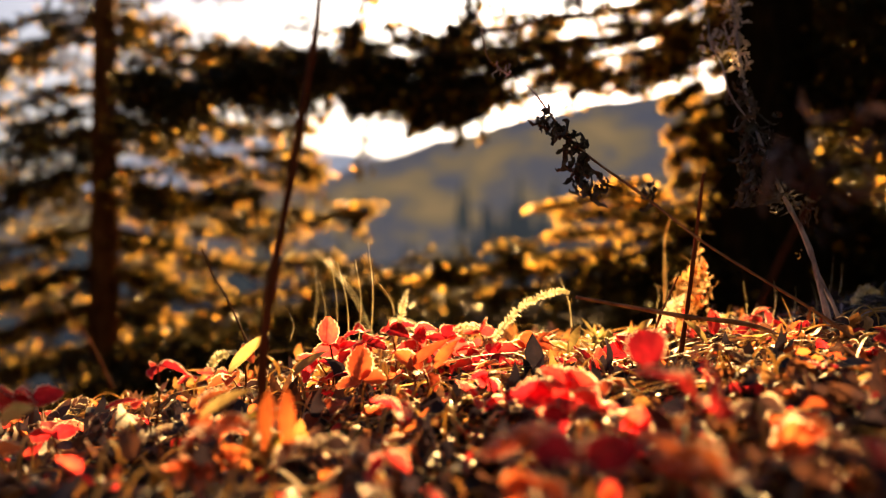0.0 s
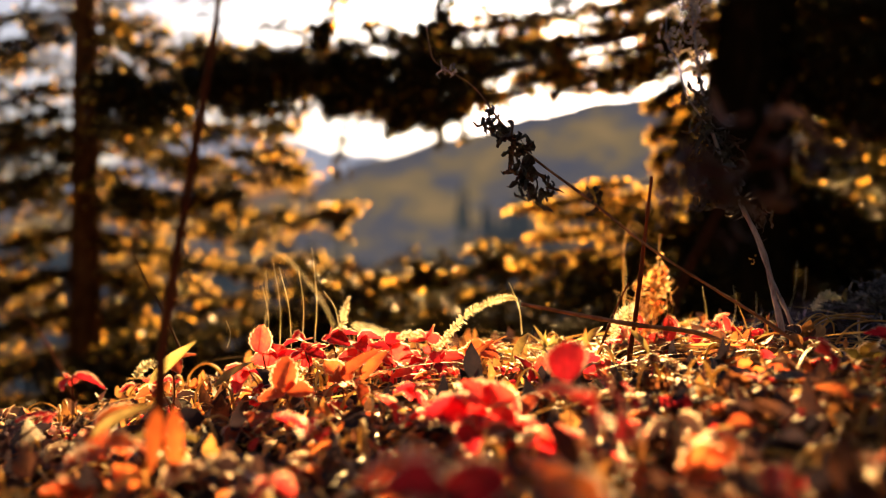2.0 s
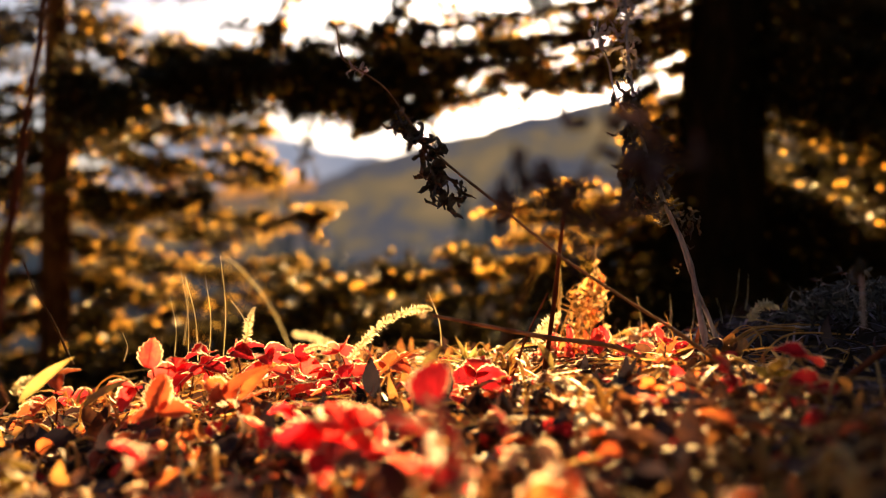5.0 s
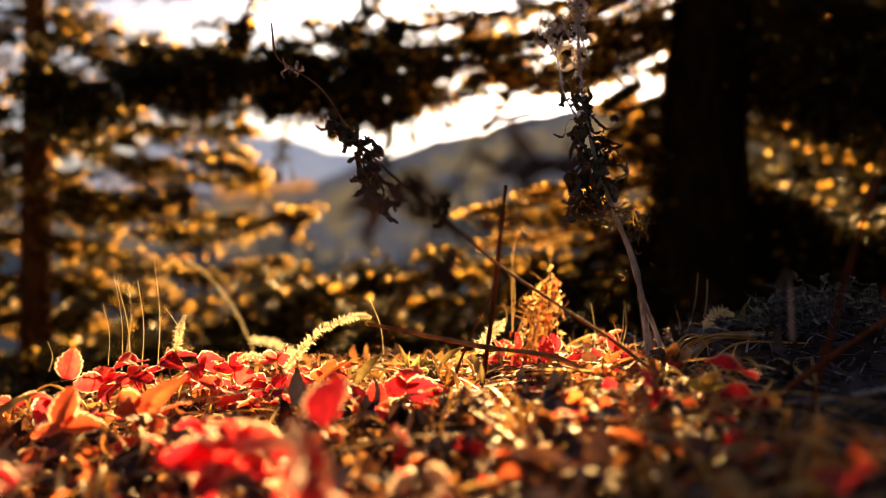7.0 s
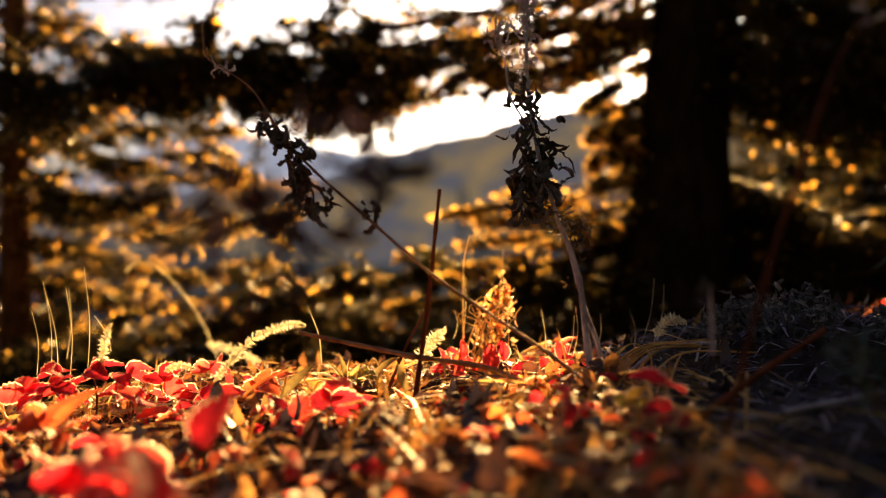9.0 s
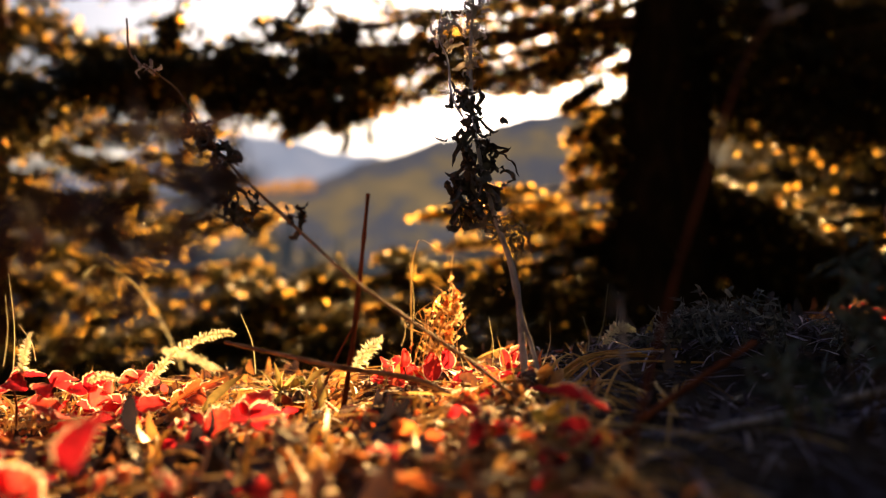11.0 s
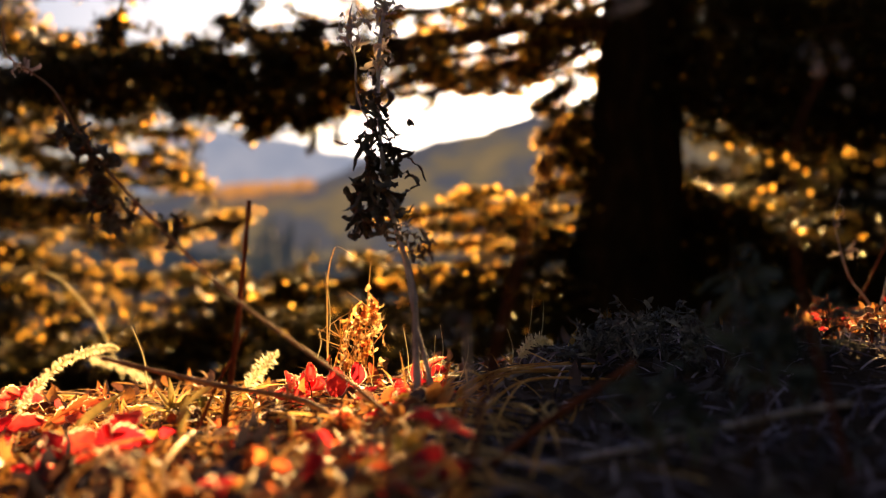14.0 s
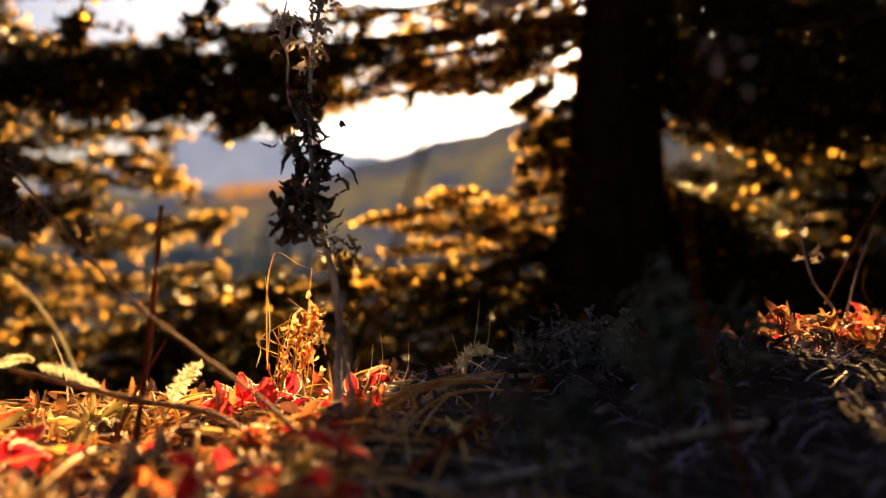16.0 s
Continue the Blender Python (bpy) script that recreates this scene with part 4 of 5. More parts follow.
def tuft(name, x, y, count, height, spread, material, label, category="grass", width=0.0022, curl=1.0, group="grass tufts"):
    """A tuft of grass or small leaves, each blade a part."""
    z = float(ground_z(x, y)) - 0.003
    t = thing(name, (x, y, z), label, category, group)
    for q in range(count):
        bag = Bag()
        d = np.array([rng.normal(0, spread), rng.normal(0, spread), 1.0])
        ribbon(bag, (rng.normal(0, 0.008), rng.normal(0, 0.008), 0), d, height * rng.uniform(0.5, 1.15), width * rng.uniform(0.7, 1.4), rng.normal(0, curl), rng.normal(0, 0.8), 0.4, 8, 0, (rng.normal(), rng.normal(), 0.1), 0.7)
        part("blade", bag.mesh("blade", material), t, Matrix())
    return t


rs = np.random.default_rng(11)
for q in range(30):
    x, y = rs.uniform(-0.15, 0.5), rs.uniform(0.5, 1.05)
    tuft("grass_tuft", x, y, int(rs.integers(3, 7)), rs.uniform(0.03, 0.06), 0.5, STRAW, "small tuft of dry golden grass among the leaves", curl=1.3)
for q in range(60):
    x, y = rs.uniform(0.5, 1.4), rs.uniform(0.45, 1.15)
    tuft("grass_tuft", x, y, int(rs.integers(4, 8)), rs.uniform(0.018, 0.034), 0.9, SAGE if q % 3 else SHADEGRASS, "tuft of withered grass on the mound, greyed to carry shade", curl=1.8)

# tufts here take the lit golden tone instead of the shade grey
for q in range(16):
    x, y = rs.uniform(0.82, 1.12), rs.uniform(0.95, 1.28)
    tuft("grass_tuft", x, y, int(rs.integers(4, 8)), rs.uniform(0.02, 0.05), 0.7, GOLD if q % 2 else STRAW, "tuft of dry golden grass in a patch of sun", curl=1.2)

# single dead leaves large enough to pick up
DEADLEAF = []
for q in range(8):
    bag = Bag()
    ribbon(bag, (0, 0, 0), (1, 0, 0.1), 0.05, 0.02, rng.normal(0, 1.6), rng.normal(0, 0.9), rng.uniform(-0.7, 0.7), 10)
    DEADLEAF.append(bag.mesh("dead_leaf", (DARK, ORANGE, GREEN, DARK, ORANGE, DARK, RED, ORANGE)[q]))
KINDLEAF = ("dark brown", "orange", "yellow-green", "dark brown", "orange", "dark brown", "red", "orange")
for q in range(130):
    x, y = rs.uniform(-0.8, 0.46), rs.uniform(0.33, 1.05)
    k = q % 8
    if not in_field(x, y) or (x > 0.42 and y < 0.7 and k in (1, 2, 4, 6, 7)):
        continue
    ob = new("dead_leaf", DEADLEAF[k])
    ob.matrix_world = pose(x, y, float(ground_z(x, y)) + 0.010, rs.uniform(-30, 30), rs.uniform(-15, 20), rs.uniform(0, 360)) @ Matrix.Scale(rs.uniform(0.45, 0.9), 4)
    tagged(ob, "narrow %s dead leaf lying on the litter" % KINDLEAF[k], "leaf", "fallen leaves")


# ---- stalks and sticks in the focus plane ----
def stalk(name, pts, r0, r1, material, label, category="stalk", n=22):
    """A bare stalk; first point is its foot."""
    t = thing(name, pts[0], label, category)
    part("stem", tube(pts, r0, r1, n, 7).mesh("stem", material), t)
    return t


def withered(t, at, way, count, size, material, jitter=0.012, name="withered_leaf", broad=1.0, curl=2.4):
    """A bunch of dried curled leaves; each a part."""
    o = np.array(t.location)
    for q in range(count):
        bag = Bag()
        d = np.array(way) + rng.normal(0, 0.42, 3)
        ribbon(bag, np.array(at) + rng.normal(0, jitter, 3) - o, d, size * rng.uniform(0.6, 1.3), broad * size * rng.uniform(0.13, 0.26), rng.normal(curl, 2.2), rng.normal(0, 2.2), rng.uniform(-1.3, 1.3), 13, 0, rng.normal(size=3), crumple=0.4, blunt=0.45)
        part(name, bag.mesh(name, material), t, Matrix())


# wormwood: two stems from one foot, hanging bunches of dark leaves, pale tips
A = thing("wormwood", (0.388, 0.764, 0.075), "withered wormwood with grey stem and hanging curled leaves", "plant")
part("stem", tube([(0.388, 0.764, 0.075), (0.386, 0.782, 0.115), (0.383, 0.804, 0.165), (0.370, 0.823, 0.208), (0.357, 0.845, 0.258), (0.349, 0.871, 0.318), (0.347, 0.895, 0.376), (0.351, 0.928, 0.451), (0.350, 0.952, 0.510)], 0.0031, 0.0013, 40, 7).mesh("stem", GREYSTEM), A)
part("stem", tube([(0.400, 0.766, 0.079), (0.395, 0.778, 0.105), (0.385, 0.793, 0.140), (0.377, 0.811, 0.181), (0.367, 0.825, 0.213)], 0.0025, 0.0013, 20, 7).mesh("stem", GREYSTEM), A)
part("side_stem", tube([(0.346, 0.864, 0.303), (0.329, 0.879, 0.337), (0.325, 0.895, 0.376), (0.316, 0.907, 0.402), (0.319, 0.922, 0.437)], 0.0014, 0.0007, 16, 6).mesh("side_stem", GREYSTEM), A)
for p, c, sz in (((0.343, 0.880, 0.340), 7, 0.022), ((0.348, 0.869, 0.315), 8, 0.024), ((0.343, 0.860, 0.294), 8, 0.026), ((0.356, 0.854, 0.279), 10, 0.028), ((0.343, 0.845, 0.258), 10, 0.030), ((0.362, 0.842, 0.252), 7, 0.024), ((0.336, 0.836, 0.238), 9, 0.030), ((0.352, 0.832, 0.230), 8, 0.026), ((0.377, 0.827, 0.216), 9, 0.018), ((0.387, 0.822, 0.205), 6, 0.016)):
    withered(A, p, (0.1, 0, -1.0), int(c * 1.7), sz * 1.1, WORM, 0.008, broad=1.15, curl=2.4)
withered(A, (0.364, 0.853, 0.276), (1, 0, -0.2), 6, 0.026, WORM, 0.006)
withered(A, (0.371, 0.801, 0.157), (-0.3, 0, -1), 4, 0.008, STRAW, 0.003)
for p, c in (((0.351, 0.928, 0.451), 8), ((0.350, 0.910, 0.409), 6), ((0.349, 0.900, 0.386), 6), ((0.351, 0.919, 0.430), 6), ((0.348, 0.890, 0.364), 5), ((0.350, 0.943, 0.487), 6), ((0.317, 0.908, 0.406), 8), ((0.323, 0.901, 0.389), 4)):
    withered(A, p, (0.0, 0, 0.6), c * 2, 0.016, GREYLEAF, 0.005, "dry_bract", 1.5)

# leaning stalk with a bunch of curled leaves
B = thing("leaning_stalk", (0.388, 0.699, 0.069), "thin reddish stalk leaning over, with curled dead leaves", "stalk")
part("stem", tube([(0.388, 0.699, 0.069), (0.344, 0.712, 0.103), (0.300, 0.722, 0.132), (0.249, 0.735, 0.167), (0.197, 0.752, 0.212), (0.145, 0.781, 0.257), (0.116, 0.789, 0.291), (0.092, 0.798, 0.326), (0.067, 0.803, 0.345), (0.048, 0.806, 0.359), (0.041, 0.815, 0.393)], 0.0026, 0.0008, 44, 7).mesh("stem", BROWNSTICK), B)
for p, c, sz in (((0.101, 0.791, 0.296), 7, 0.022), ((0.117, 0.788, 0.286), 8, 0.022), ((0.132, 0.784, 0.270), 8, 0.022), ((0.136, 0.778, 0.246), 8, 0.026), ((0.144, 0.774, 0.228), 6, 0.026), ((0.159, 0.773, 0.226), 4, 0.022), ((0.202, 0.755, 0.220), 5, 0.018)):
    withered(B, p, (0.2, 0, -1.0), int(c * 1.5), sz * 1.0, WORM, 0.004, broad=1.5, curl=2.0)
withered(B, (0.065, 0.803, 0.345), (-0.4, 0, 0.6), 9, 0.016, GREYLEAF, 0.003, "dry_bract")

# upright thin stick, lying stick
stalk("upright_stick", [(0.237, 0.767, 0.049), (0.247, 0.767, 0.121), (0.253, 0.766, 0.176), (0.259, 0.763, 0.235)], 0.0026, 0.0016, STEM, "thin dark reddish stick standing upright in the litter", "stick")
stalk("lying_stick", [(0.350, 0.732, 0.061), (0.303, 0.746, 0.085), (0.241, 0.760, 0.093), (0.186, 0.775, 0.102), (0.136, 0.786, 0.111)], 0.0026, 0.0018, BROWNSTICK, "brown stick lying aslant over the leaves", "stick", 26)
stalk("lying_stick", [(0.437, 0.637, 0.069), (0.481, 0.637, 0.101), (0.523, 0.637, 0.129)], 0.0026, 0.0022, STEM, "reddish stick leaning over the shaded mound", "stick")
stalk("lying_stick", [(0.454, 0.617, 0.072), (0.522, 0.617, 0.084), (0.593, 0.617, 0.101), (0.641, 0.617, 0.109)], 0.0022, 0.0018, GREYSTEM, "long grey stick lying across the shaded mound", "stick")
stalk("lying_stick", [(0.425, 0.841, 0.054), (0.470, 0.859, 0.085), (0.516, 0.878, 0.090), (0.571, 0.898, 0.086)], 0.0024, 0.0018, GREYSTEM, "arched dry stalk lying on the mound", "stick")
stalk("twig", [(-0.198, 0.775, 0.066), (-0.216, 0.775, 0.106), (-0.233, 0.775, 0.135), (-0.244, 0.775, 0.162)], 0.0014, 0.0009, TWIGWOOD, "thin dark twig standing in the litter", "twig")
stalk("twig", [(-0.566, 1.317, -0.082), (-0.600, 1.317, -0.009), (-0.634, 1.317, 0.040), (-0.675, 1.317, 0.064)], 0.0032, 0.0014, STEM, "orange-brown bent twig beside the leaves", "twig")
stalk("twig", [(0.211, 0.790, 0.053), (0.227, 0.798, 0.093), (0.247, 0.806, 0.131)], 0.0016, 0.001, STEM, "crooked reddish twig in the dry plant", "twig")
stalk("arched_grass", [(-0.129, 1.464, -0.020), (-0.164, 1.464, 0.060), (-0.204, 1.464, 0.116), (-0.240, 1.464, 0.151), (-0.270, 1.464, 0.161), (-0.288, 1.464, 0.153), (-0.298, 1.464, 0.143)], 0.0012, 0.0019, FEATHER, "arched dry grass stalk with a drooping head", "grass")
def grass_stalk(a, b, r):
    m_ = [(a[i] + b[i]) / 2 + (0.004 if i == 0 else 0) for i in range(3)]
    stalk("grass_stalk", [a, m_, b], r * 0.6, r * 0.3, FEATHER, "single thin dry grass stalk standing upright", "grass", 8)


grass_stalk((-0.080, 0.850, 0.058), (-0.083, 0.850, 0.167), 0.0008)
grass_stalk((-0.092, 0.841, 0.060), (-0.096, 0.841, 0.148), 0.0008)
grass_stalk((-0.103, 0.841, 0.060), (-0.116, 0.841, 0.146), 0.0008)
grass_stalk((-0.119, 0.859, 0.057), (-0.127, 0.859, 0.153), 0.0006)
grass_stalk((-0.133, 0.859, 0.062), (-0.138, 0.859, 0.124), 0.0006)
grass_stalk((-0.053, 0.841, 0.087), (-0.069, 0.841, 0.121), 0.0009)
grass_stalk((0.285, 0.988, 0.082), (0.283, 0.988, 0.174), 0.0009)
grass_stalk((0.370, 0.941, 0.050), (0.368, 0.941, 0.119), 0.0007)
grass_stalk((0.387, 0.919, 0.059), (0.400, 0.919, 0.114), 0.0009)
grass_stalk((0.480, 0.988, 0.069), (0.475, 0.988, 0.115), 0.0007)
grass_stalk((0.486, 0.988, 0.069), (0.503, 0.988, 0.151), 0.0007)
grass_stalk((0.502, 0.988, 0.076), (0.514, 0.988, 0.143), 0.0007)
grass_stalk((0.337, 0.898, 0.048), (0.337, 0.898, 0.086), 0.0008)
grass_stalk((0.274, 0.988, 0.082), (0.275, 0.988, 0.115), 0.0007)
grass_stalk((-0.167, 0.988, 0.059), (-0.165, 0.988, 0.139), 0.0007)
grass_stalk((-0.157, 0.790, 0.067), (-0.158, 0.790, 0.094), 0.0008)
grass_stalk((0.402, 0.941, 0.067), (0.405, 0.941, 0.122), 0.0008)
grass_stalk((0.424, 0.941, 0.067), (0.432, 0.941, 0.114), 0.0007)
grass_stalk((0.144, 0.859, 0.073), (0.130, 0.859, 0.129), 0.0012)

CREAMSTALK = leaf_mat("pale_grass_stalk", [(0.1, (0.60, 0.45, 0.25)), (0.9, (0.82, 0.70, 0.48))], 1.1, 0.4, 0.5, 60, 0.6)
for q in range(7):
    a, b = np.array((0.406, 0.790, 0.064)), np.array((0.515, 0.859, 0.091))
    o = rs.normal(0, 0.012, 3) * [1, 1.4, 0.25]
    stalk("arched_straw", [a + o, a * 0.6 + b * 0.4 + o + [0, 0, 0.014 + rs.uniform(0, 0.006)], b + o * 1.6], 0.0013, 0.0008, STRAW, "golden straw arched over the edge of the mound", "grass", 14)

# bent grass above the dry plant
stalk("bent_grass", [(0.285, 0.988, 0.089), (0.285, 0.988, 0.161), (0.290, 0.988, 0.191), (0.297, 0.988, 0.200), (0.321, 0.988, 0.186), (0.351, 0.988, 0.179)], 0.0008, 0.0005, CREAMSTALK, "pale grass stalk bent over at its top", "grass", 26)
stalk("bent_grass", [(0.324, 0.988, 0.076), (0.326, 0.988, 0.122), (0.329, 0.988, 0.161), (0.331, 0.988, 0.184)], 0.0007, 0.0004, CREAMSTALK, "pale branched grass stalk", "grass", 16)
stalk("bent_grass", [(0.326, 0.988, 0.138), (0.314, 0.988, 0.147), (0.306, 0.988, 0.153)], 0.0005, 0.0003, CREAMSTALK, "pale side twig of dry grass", "grass", 8)

# dry cream plant: a slim pyramid of small crinkled leaves on thin pale stems
CREAM = leaf_mat("cream_dry_leaf", [(0.1, (0.42, 0.24, 0.11)), (0.5, (0.62, 0.42, 0.22)), (0.95, (0.74, 0.60, 0.38))], 1.1, 0.5, 0.5, 90, 0.8)
E_ = thing("dry_plant", (0.304, 0.988, 0.023), "dry cream-coloured plant with many small crinkled leaves", "plant")
E_foot, E_top = np.array((0.292, 0.988, 0.023)), np.array((0.324, 0.988, 0.134))
for q in range(20):
    s_ = rng.uniform(0.5, 1.1)
    foot = E_foot + rng.normal(0, 0.022, 3) * [1, 0.8, 0.1]
    tip = E_foot * (1 - s_) + E_top * s_ + rng.normal(0, 0.010, 3)
    mid_p = foot * 0.5 + tip * 0.5 + rng.normal(0, 0.007, 3)
    part("stem", tube([foot, mid_p, tip], 0.0008, 0.0004, 12, 5).mesh("stem", CREAM), E_)
    b0 = mid_p + (tip - mid_p) * rng.uniform(0, 0.8)
    part("side_stem", tube([b0, b0 + np.array([rng.normal(0, 0.010), rng.normal(0, 0.008), 0.010]), b0 + np.array([rng.normal(0, 0.012), rng.normal(0, 0.012), 0.022])], 0.0005, 0.0003, 6, 4).mesh("side_stem", CREAM), E_)
for q in range(95):
    s_ = rng.uniform(0.3, 1.05) ** 0.6
    c = E_foot * (1 - s_) + E_top * s_ + rng.normal(0, 1, 3) * [0.020 * (1.2 - s_), 0.014 * (1.2 - s_), 0.008] + [0.008 * s_ * s_, 0, 0]
    bag = Bag()
    ribbon(bag, c - np.array(E_.location), rnd_dir(0.8) + [0.2, 0, -0.7], rng.uniform(0.009, 0.020), rng.uniform(0.003, 0.007), rng.normal(0, 2.4), rng.normal(0, 2.0), rng.uniform(-1.2, 1.2), 10, 0, rng.normal(size=3), crumple=0.6, blunt=0.5)
    part("crinkled_leaf", bag.mesh("crinkled_leaf", (GOLD, CREAM, RUST, GOLD, CREAM)[q % 5]), E_, Matrix())


# yarrow: feather leaves
def feather(pts, width, pairs, label):
    """A feathery leaf: midrib and pairs of divided leaflets."""
    t = thing("yarrow_leaf", pts[0], label, "leaf", "yarrow leaves")
    part("midrib", tube(pts, 0.0009, 0.0005, 24, 5).mesh("midrib", FEATHER), t)
    c = spline(pts, pairs + 2)
    tg, a, b = frames_of(c)
    o = np.array(t.location)
    for q in range(1, pairs + 1):
        env = width * (0.55 + 0.45 * math.sin(math.pi * min(1, 0.15 + 0.85 * q / pairs))) * (1 if q < pairs * 0.85 else 0.7)
        bag = Bag()
        for sd in (-1, 1):
            for w in range(5):
                d = b[q] * sd * rng.uniform(0.7, 1) + a[q] * rng.normal(0, 0.6) + tg[q] * rng.uniform(0.0, 0.9)
                ribbon(bag, c[q] - o + rng.normal(0, 0.0004, 3), d, env * rng.uniform(0.6, 1.1) / 2, 0.0014, rng.normal(0, 0.8), 0, 0.3, 4, 0, rng.normal(size=3))
        part("pinna", bag.mesh("pinna", FEATHER), t, Matrix())
    return t


feather([(0.052, 0.815, 0.063), (0.067, 0.816, 0.081), (0.085, 0.818, 0.100), (0.107, 0.818, 0.111), (0.126, 0.820, 0.115), (0.135, 0.820, 0.113)], 0.013, 44, "pale curved feathery yarrow leaf over the red leaves")
feather([(-0.090, 1.250, 0.043), (-0.055, 1.250, 0.036), (-0.020, 1.250, 0.021), (0.012, 1.250, 0.000)], 0.022, 26, "pale feathery yarrow leaf drooping behind the stick")
feather([(-0.046, 0.802, 0.075), (-0.042, 0.802, 0.099), (-0.037, 0.802, 0.118)], 0.012, 22, "small upright pale yarrow leaf")
feather([(-0.215, 0.706, 0.051), (-0.207, 0.706, 0.061), (-0.190, 0.706, 0.066)], 0.012, 20, "small pale yarrow leaf near the ground")
feather([(0.010, 0.806, 0.074), (0.024, 0.806, 0.079), (0.038, 0.806, 0.076)], 0.011, 16, "small pale yarrow leaf between red leaves")
feather([(0.250, 0.898, 0.033), (0.257, 0.898, 0.056), (0.270, 0.898, 0.079)], 0.022, 20, "broad cream feathery leaf beside the dry plant")
feather([(0.237, 0.841, 0.076), (0.249, 0.841, 0.094), (0.265, 0.841, 0.109)], 0.020, 20, "broad pale feathery leaf in the sun")
feather([(0.478, 0.898, 0.095), (0.493, 0.898, 0.112), (0.511, 0.898, 0.109)], 0.018, 20, "golden fern-like leaf tip on the mound")

# willow-like slim leaves, yellow-green, beside the red plants
def slim_leaf(a, b, wd, m, word):
    a, b = np.array(a), np.array(b)
    bag = Bag()
    ribbon(bag, (0, 0, 0), b - a + [0, 0, 0.008], np.linalg.norm(b - a) * 1.06, wd * 0.72, 0.35, rng.normal(0.3, 0.4), 0.5, 12, 0, (rng.normal(0, 0.3), -0.6, 0.7))
    ob = new("slim_leaf", bag.mesh("slim_leaf", m))
    ob.location = a
    tagged(ob, "slim %s autumn leaf rising from the litter" % word, "leaf", "slim leaves")


slim_leaf((-0.184, 0.659, 0.054), (-0.153, 0.681, 0.085), 0.016, LIME, "yellow-green")
slim_leaf((-0.124, 0.637, 0.055), (-0.100, 0.681, 0.070), 0.014, LIME, "yellow-green")
slim_leaf((-0.029, 0.659, 0.059), (0.008, 0.681, 0.078), 0.014, ORANGE, "orange")
slim_leaf((0.085, 0.790, 0.053), (0.124, 0.823, 0.076), 0.013, ORANGE, "orange")
slim_leaf((0.123, 0.760, 0.056), (0.148, 0.806, 0.081), 0.013, LIME, "yellow-green")
slim_leaf((0.169, 0.841, 0.043), (0.169, 0.859, 0.077), 0.010, LIME, "yellow-green")
slim_leaf((0.172, 0.841, 0.046), (0.208, 0.859, 0.051), 0.010, LIME, "yellow-green")
slim_leaf((0.167, 0.841, 0.043), (0.137, 0.859, 0.040), 0.010, LIME, "yellow-green")
slim_leaf((-0.007, 0.637, 0.061), (0.017, 0.659, 0.081), 0.016, ORANGE, "orange")
slim_leaf((0.183, 0.659, 0.070), (0.211, 0.760, 0.058), 0.010, LIME, "yellow-green")
slim_leaf((-0.158, 0.494, 0.049), (-0.130, 0.527, 0.063), 0.016, LIME, "yellow-green")
slim_leaf((-0.285, 0.494, 0.049), (-0.263, 0.494, 0.053), 0.018, LIME, "yellow-green")
slim_leaf((0.203, 0.790, 0.073), (0.225, 0.823, 0.084), 0.014, LIME, "yellow-green")
slim_leaf((0.234, 0.681, 0.076), (0.228, 0.719, 0.093), 0.010, LIME, "yellow-green")
slim_leaf((0.404, 0.823, 0.068), (0.408, 0.823, 0.092), 0.007, ORANGE, "orange")
slim_leaf((0.409, 0.859, 0.070), (0.411, 0.859, 0.095), 0.007, ORANGE, "orange")
slim_leaf((0.534, 0.941, 0.087), (0.540, 0.941, 0.119), 0.012, LIME, "yellow-green")
slim_leaf((0.356, 0.823, 0.047), (0.398, 0.841, 0.057), 0.014, ORANGE, "orange")

# tall dark stalk close to the lens, with orange leaves hanging at its foot
G = thing("tall_stalk", (-0.120, 0.507, 0.041), "tall dark dry stalk with orange leaves hanging at its foot", "stalk")
part("stem", tube([(-0.120, 0.507, 0.041), (-0.119, 0.507, 0.093), (-0.113, 0.507, 0.138), (-0.102, 0.503, 0.194), (-0.090, 0.500, 0.260), (-0.083, 0.500, 0.300), (-0.079, 0.500, 0.345)], 0.0034, 0.0020, 30, 8).mesh("stem", STEM), G)
for a, b in (((-0.105, 0.465, 0.075), (-0.109, 0.460, 0.037)), ((-0.094, 0.460, 0.076), (-0.092, 0.454, 0.035))):
    a, b = np.array(a), np.array(b)
    bag = Bag()
    ribbon(bag, a - np.array(G.location), b - a, np.linalg.norm(b - a), 0.010, 0.2, 0.2, 0.3, 10, 0, (0, -1, 0.1))
    part("hanging_leaf", bag.mesh("hanging_leaf", RUST), G, Matrix(), "orange hanging leaf")
for p, w in (((-0.094, 0.500, 0.238), 0.4), ((-0.082, 0.500, 0.308), -0.6)):
    withered(G, p, (w, 0, -0.4), 3, 0.012, WORM, 0.004)

# wilted dark plant close to the lens
H = thing("wilted_plant", (0.164, 0.425, 0.093), "wilted dark brown plant with drooping leaves", "plant")
part("stem", tube([(0.164, 0.425, 0.093), (0.179, 0.420, 0.142), (0.200, 0.412, 0.190), (0.217, 0.407, 0.222), (0.231, 0.403, 0.249)], 0.0016, 0.0009, 22, 6).mesh("stem", STEM), H)
